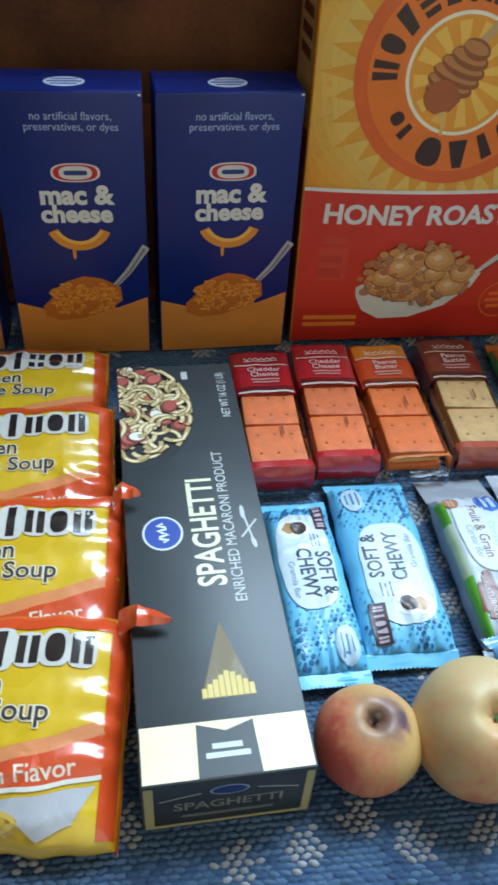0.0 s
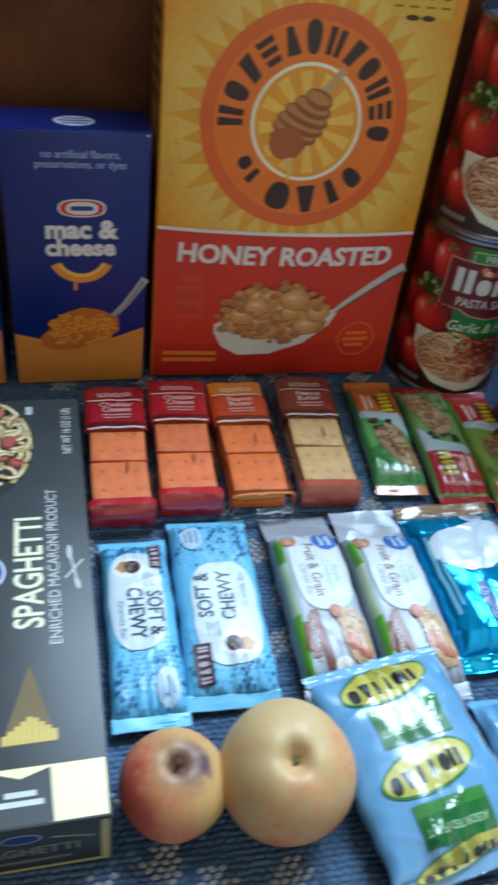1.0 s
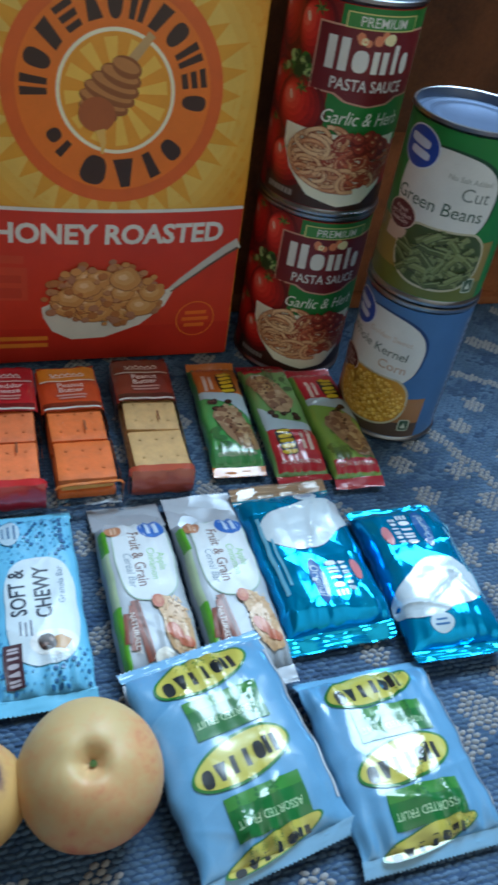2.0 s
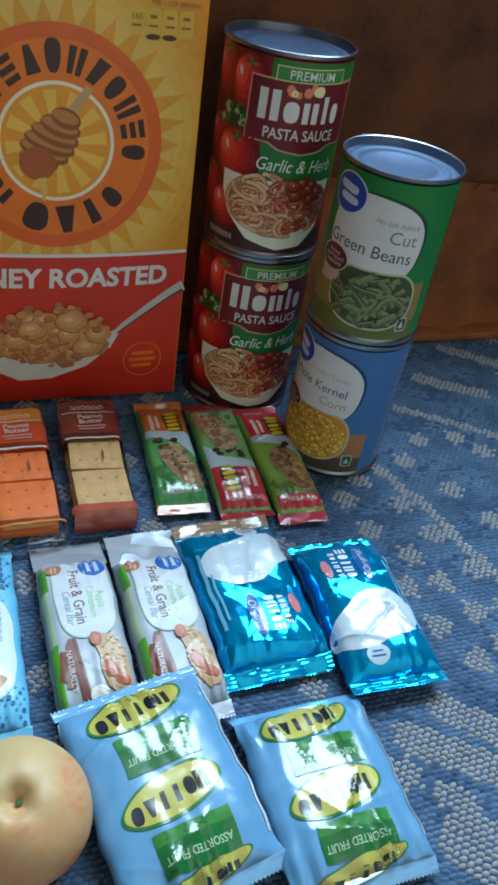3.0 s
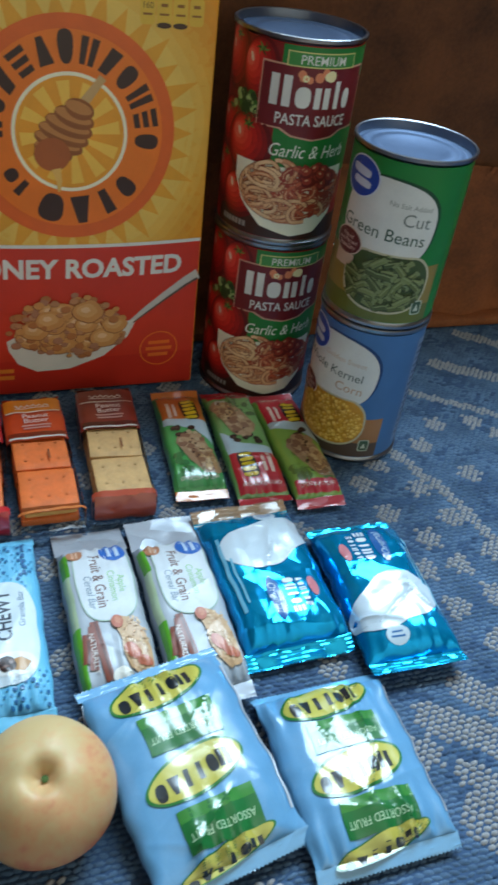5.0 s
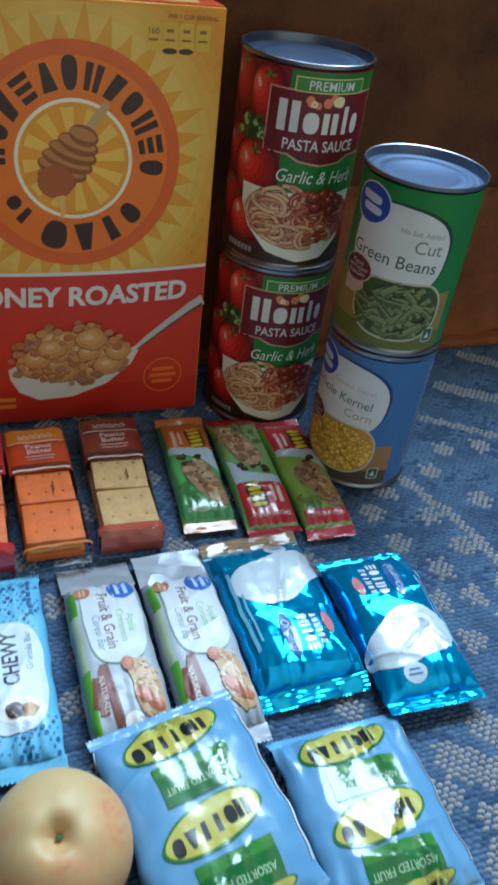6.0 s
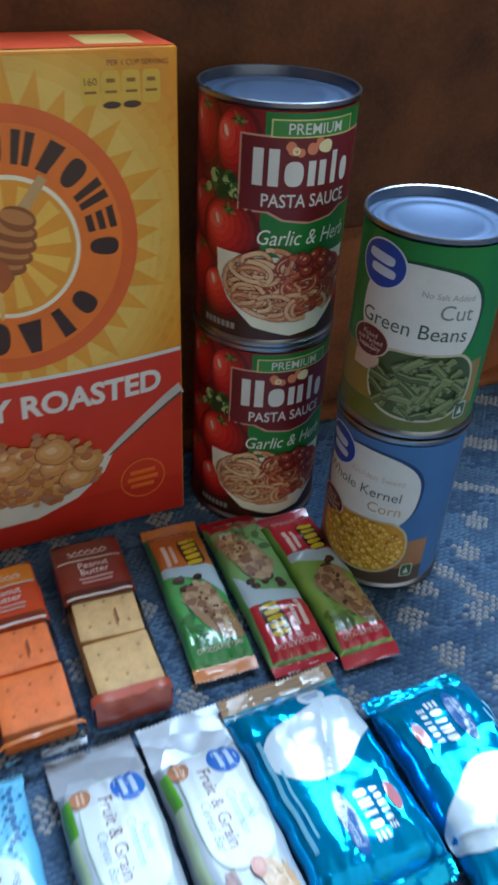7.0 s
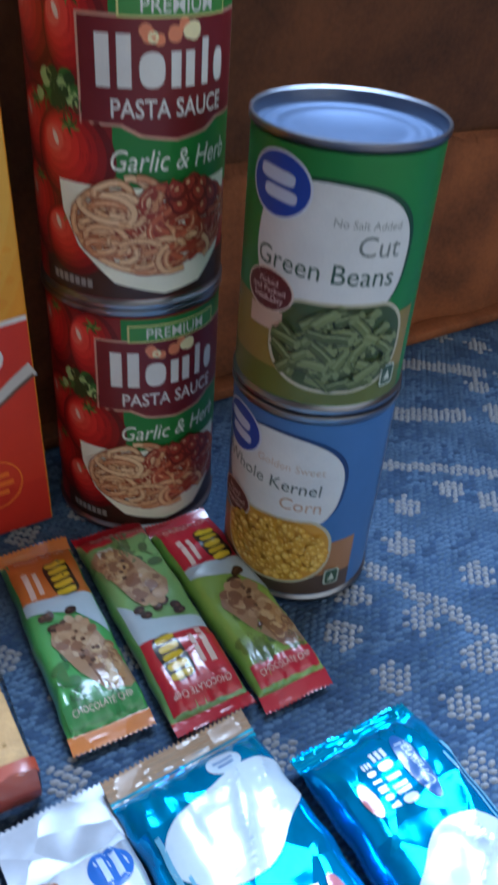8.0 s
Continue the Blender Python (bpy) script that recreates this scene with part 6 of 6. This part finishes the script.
def rice_bar(m, label, seed, W, L, inner=None):
    TEAL = foil(0, 158, 218, 0.14, 0.30)
    root, w = pillow("rice_bar", W, L, 0.0235, m, TEAL, label, "snack bar", "teal foil rice bars", fin=0.009, fin_mat=foil(16, 170, 214, 0.11, 0.3), rib=0.0006, square=4, seed=seed, wrinkle=0.0024, gather=0.0009, end=6, lift=0.75, inner_fin=inner)
    ml = 0.0025
    rnd = random.Random(seed)
    k = W / 0.060
    blob = []
    for a in range(48):
        t = 2 * math.pi * a / 48
        rr = 1 + 0.18 * math.sin(2 * t + 0.6) + 0.10 * math.sin(3 * t)
        blob.append((0.002 + 0.0250 * k * rr * math.cos(t), 0.0180 + 0.0205 * rr * math.sin(t)))
    shapes(w, [blob], "marshmallow_print", ink(214, 230, 242), 1, root, ml)
    shapes(w, [oval(0.010, 0.041, 0.0075, 0.0055, 24)], "marshmallow_print", ink(206, 226, 240), 1, root, ml)
    shapes(w, [rect(0.0055, 0.0145, 0.0415, 0.0426), rect(0.0065, 0.0135, 0.0390, 0.0400)], "small_print", ink(60, 120, 180), 2, root, ml)
    # logo as plain pale bars
    for a, (x, y0, y1, t) in enumerate(((0.0115, -0.036, -0.014, 0.0042), (0.0040, -0.039, -0.013, 0.0070))):
        n_ = 5 if a else 6
        for b in range(n_):
            q0 = y0 + (y1 - y0) * b / n_
            shapes(w, [[(p, q) for q, p in one] for one in mark("rdibdt"[b], q0 + 0.0004, q0 + (y1 - y0) / n_ - 0.0008, x - t / 2, x + t / 2)], "brand_block", ink(226, 236, 244), 1, root, ml)
    shapes(w, [oval(0.0190, -0.022, 0.0030, 0.0075, 24)], "emblem", ink(216, 130, 140), 1, root, ml)
    words(w, "Original", 0.0068, -0.0075, -0.026, ink(206, 228, 240), 1, root, turn=-90, lean=0.2, maxlen=ml)
    shapes(w, [oval(-0.0070, -0.026, 0.0046, 0.0155, 30)], "oval_line", ink(20, 96, 170), 0.5, root, ml)
    shapes(w, [rect(-W / 2 * 0.86, -W / 2 * 0.80, -L * 0.3, L * 0.28), rect(-W / 2 * 0.74, -W / 2 * 0.70, -L * 0.25, L * 0.1)], "small_print", ink(120, 190, 220), 1, root, ml)
    return root


rice_bar(pose(0.1808, -0.2245, 0.0, 0, 0, 1.6), "shiny teal foil rice bar wrapper lying on the rug", 61, 0.066, 0.103, ink(176, 140, 108))
rice_bar(pose(0.2470, -0.2480, 0.0, 0, 0, 178.6), "shiny teal foil rice bar wrapper, turned end for end", 62, 0.060, 0.102)

# ---- fruit snack pouches ----


def fruit_pouch(m, label, seed, W, L):
    root, w = pillow("fruit_snack_pouch", W, L, 0.0190, m, ink(108, 168, 212), label, "snack pouch", "fruit snack pouches", fin=0.007, fin_mat=ink(126, 186, 228), square=2.6, seed=seed, wrinkle=0.0024, gather=0.0022, end=3)
    ml = 0.0025
    GRN, YEL = ink(36, 124, 58), ink(208, 198, 92)

    def brand(v, cut=1.0):
        shapes(w, [oval(0.002, v, 0.0265, 0.0112 * cut, 44, 8)], "brand_oval", GRN, 1, root, ml)
        shapes(w, [oval(0.002, v, 0.0250, 0.0098 * cut, 44, 8)], "brand_oval", YEL, 2, root, ml)
        for k in range(6):
            u = -0.0160 + 0.0068 * k
            shapes(w, mark("bdiitd"[k], u, u + (0.0060 if k else 0.0068), v - 0.0048 * cut + 0.0009 * k, v + 0.0036 * cut + 0.0009 * k), "brand_block", ink(30, 40, 48), 3, root, ml)
    brand(-L * 0.385)
    brand(L * 0.09)
    brand(L * 0.475, 0.4)
    for v0, v1 in ((-L * 0.245, -L * 0.045), (L * 0.235, L * 0.425)):
        shapes(w, [rect(-0.0200, 0.0190, v0, v1)], "green_panel", ink(28, 116, 58), 0.5, root, ml)
        shapes(w, [rect(-0.0200, 0.0190, v0, v0 + 0.0055)], "green_panel", ink(60, 140, 60), 0.8, root, ml)
        words(w, "ASSORTED FRUIT", 0.0050, 0, (v0 + v1) / 2 + 0.003, ink(186, 220, 180), 1.5, root, wide=0.88, bold=0.01, maxlen=ml)
    # back seam edge showing along one side
    shapes(w, [rect(-W / 2 * 0.97, -W / 2 * 0.93, -L * 0.42, L * 0.4)], "seam_strip", ink(206, 206, 214), 1, root, ml)
    return root


fruit_pouch(pose(0.1018, -0.3345, 0.0085, -5.0, 0, 190.5), "light blue fruit snack pouch resting on the fruit bars", 71, 0.078, 0.099)
fruit_pouch(pose(0.1828, -0.3508, 0.0, 0, 0, 180.8), "light blue fruit snack pouch lying on the rug", 72, 0.075, 0.089)

# ---- noodle soup packs, shingled ----


def noodle_pack(m, label, seed, point=0.0):
    W, L = 0.108, 0.118
    root, w0 = pillow("noodle_pack", W, L, 0.0250, m, ink(234, 190, 30), label, "noodle pack", "noodle soup packs", fin=0.010, fin_mat=ink(230, 78, 32), ragged=0.75, curl=0.85, rib=0.0001, square=4, seed=seed, wrinkle=0.0020, gather=0.0022, end=6)
    ml = 0.004

    def w(a, b, h):
        return w0(-b, a, h)
    ORANGE = ink(230, 82, 34)
    shapes(w, [rect(L / 2 - 0.0085, L / 2 - 0.001, -W / 2 * 0.93, W / 2 * 0.93)], "orange_edge", ORANGE, 1, root, ml)
    shapes(w, [rect(-L / 2 + 0.002, L / 2 - 0.008, W / 2 * 0.80, W / 2 * 0.965)], "orange_edge", ORANGE, 1, root, ml)
    # a twisted corner of the seal points outward
    if point:
        bm = bmesh.new()
        up, dn = [], []
        for q in range(9):
            t = q / 8
            wide = 0.0060 * (1 - t) ** 0.7 + 0.0010
            for side in (-1, 0, 1):
                p = Vector((-W / 2 * 0.88 - side * wide + 0.003 * t, L / 2 - 0.007 + (point + 0.007) * t, 0.0150 + 0.0150 * min(1, t / 0.35) ** 0.7 + 0.0020 * (side == 0) + 0.0006 * math.sin(q * 2.1 + seed)))
                dn.append(bm.verts.new(p))
                up.append(bm.verts.new(p + Vector((0, 0, 0.0004))))
        for q in range(8):
            for c in range(2):
                a = q * 3 + c
                bm.faces.new((up[a], up[a + 1], up[a + 4], up[a + 3]))
                bm.faces.new((dn[a + 3], dn[a + 4], dn[a + 1], dn[a]))
        bmesh.ops.recalc_face_normals(bm, faces=bm.faces)
        part("corner_tip", bm, ORANGE, root)
    # brand as dark blocks with a white edge
    for k in range(7):
        a = 0.0375 - 0.0125 * k
        shapes(w, [oval(a, 0.0325, 0.0070, 0.0092 if k != 3 else 0.0115, 20, 0, 3.2)], "brand_block", ink(226, 222, 214), 1, root, ml)
    for k in range(7):
        a = 0.0375 - 0.0125 * k
        tall = 0.0072 if k != 3 else 0.0095
        shapes(w, mark("bdbidbd"[k], a - 0.0050, a + 0.0050, 0.0325 - tall, 0.0325 + tall), "brand_block", ink(40, 30, 28), 2, root, ml)
    for b, txt, right in ((0.0155, "Ramen", 0.004), (0.0035, "Noodle Soup", 0.026)):
        words(w, txt, 0.0135, right, b, ink(244, 236, 210), 1, root, align="RIGHT", bold=0.06, maxlen=ml)
        words(w, txt, 0.0135, right, b, ink(70, 56, 50), 3, root, align="RIGHT", bold=0.012, maxlen=ml)
    band = [(-L / 2 + 0.002, -0.026), (0.0, -0.022), (0.03, -0.014), (L / 2 - 0.008, -0.006), (L / 2 - 0.008, -0.024), (0.02, -0.030), (-L / 2 + 0.002, -0.040)]
    shapes(w, [[(a, b + 0.0065) for a, b in band[:4]] + [(a, b) for a, b in band[3::-1]]], "pale_band", ink(240, 150, 96), 1, root, ml)
    shapes(w, [band], "orange_band", ORANGE, 1.5, root, ml)
    words(w, "Chicken Flavor", 0.0105, 0.040, -0.0205, ink(246, 226, 206), 3, root, turn=9, align="RIGHT", bold=0.012, maxlen=ml)
    shapes(w, [[(L / 2 - 0.008, -0.0235), (0.02, -0.0295), (-L / 2 + 0.002, -0.0395), (-L / 2 + 0.002, -0.0415), (0.02, -0.0315), (L / 2 - 0.008, -0.0255)]], "white_line", ink(240, 232, 220), 2, root, ml)
    shapes(w, [[(L / 2 - 0.010, -0.028), (0.006, -0.036), (0.026, -0.0495), (0.040, -0.044)]], "bowl_picture", ink(196, 196, 202), 2, root, ml)
    rnd = random.Random(seed)
    strands(w, -0.012, -0.045, 0.030, 0.007, 0.0022, [ink(226, 190, 90), ink(206, 164, 66)], 24, 2, root, rnd)
    return root


for x, y, z, tilt, turn, sd, point in ((-0.1970, -0.0830, 0.004, 6.0, -91.0, 81, 0.0), (-0.1920, -0.1560, 0.010, 13.0, -90.5, 82, 0.0), (-0.1870, -0.2350, 0.011, 13.0, -92.5, 83, 0.009), (-0.1865, -0.3120, 0.010, 13.0, -95.5, 84, 0.019)):
    noodle_pack(pose(x, y, z) @ pose(0, 0, 0, tilt, 0, 0) @ pose(0, 0, 0, 0, 0, turn), "yellow and orange noodle soup pack in an overlapping row", sd, point)
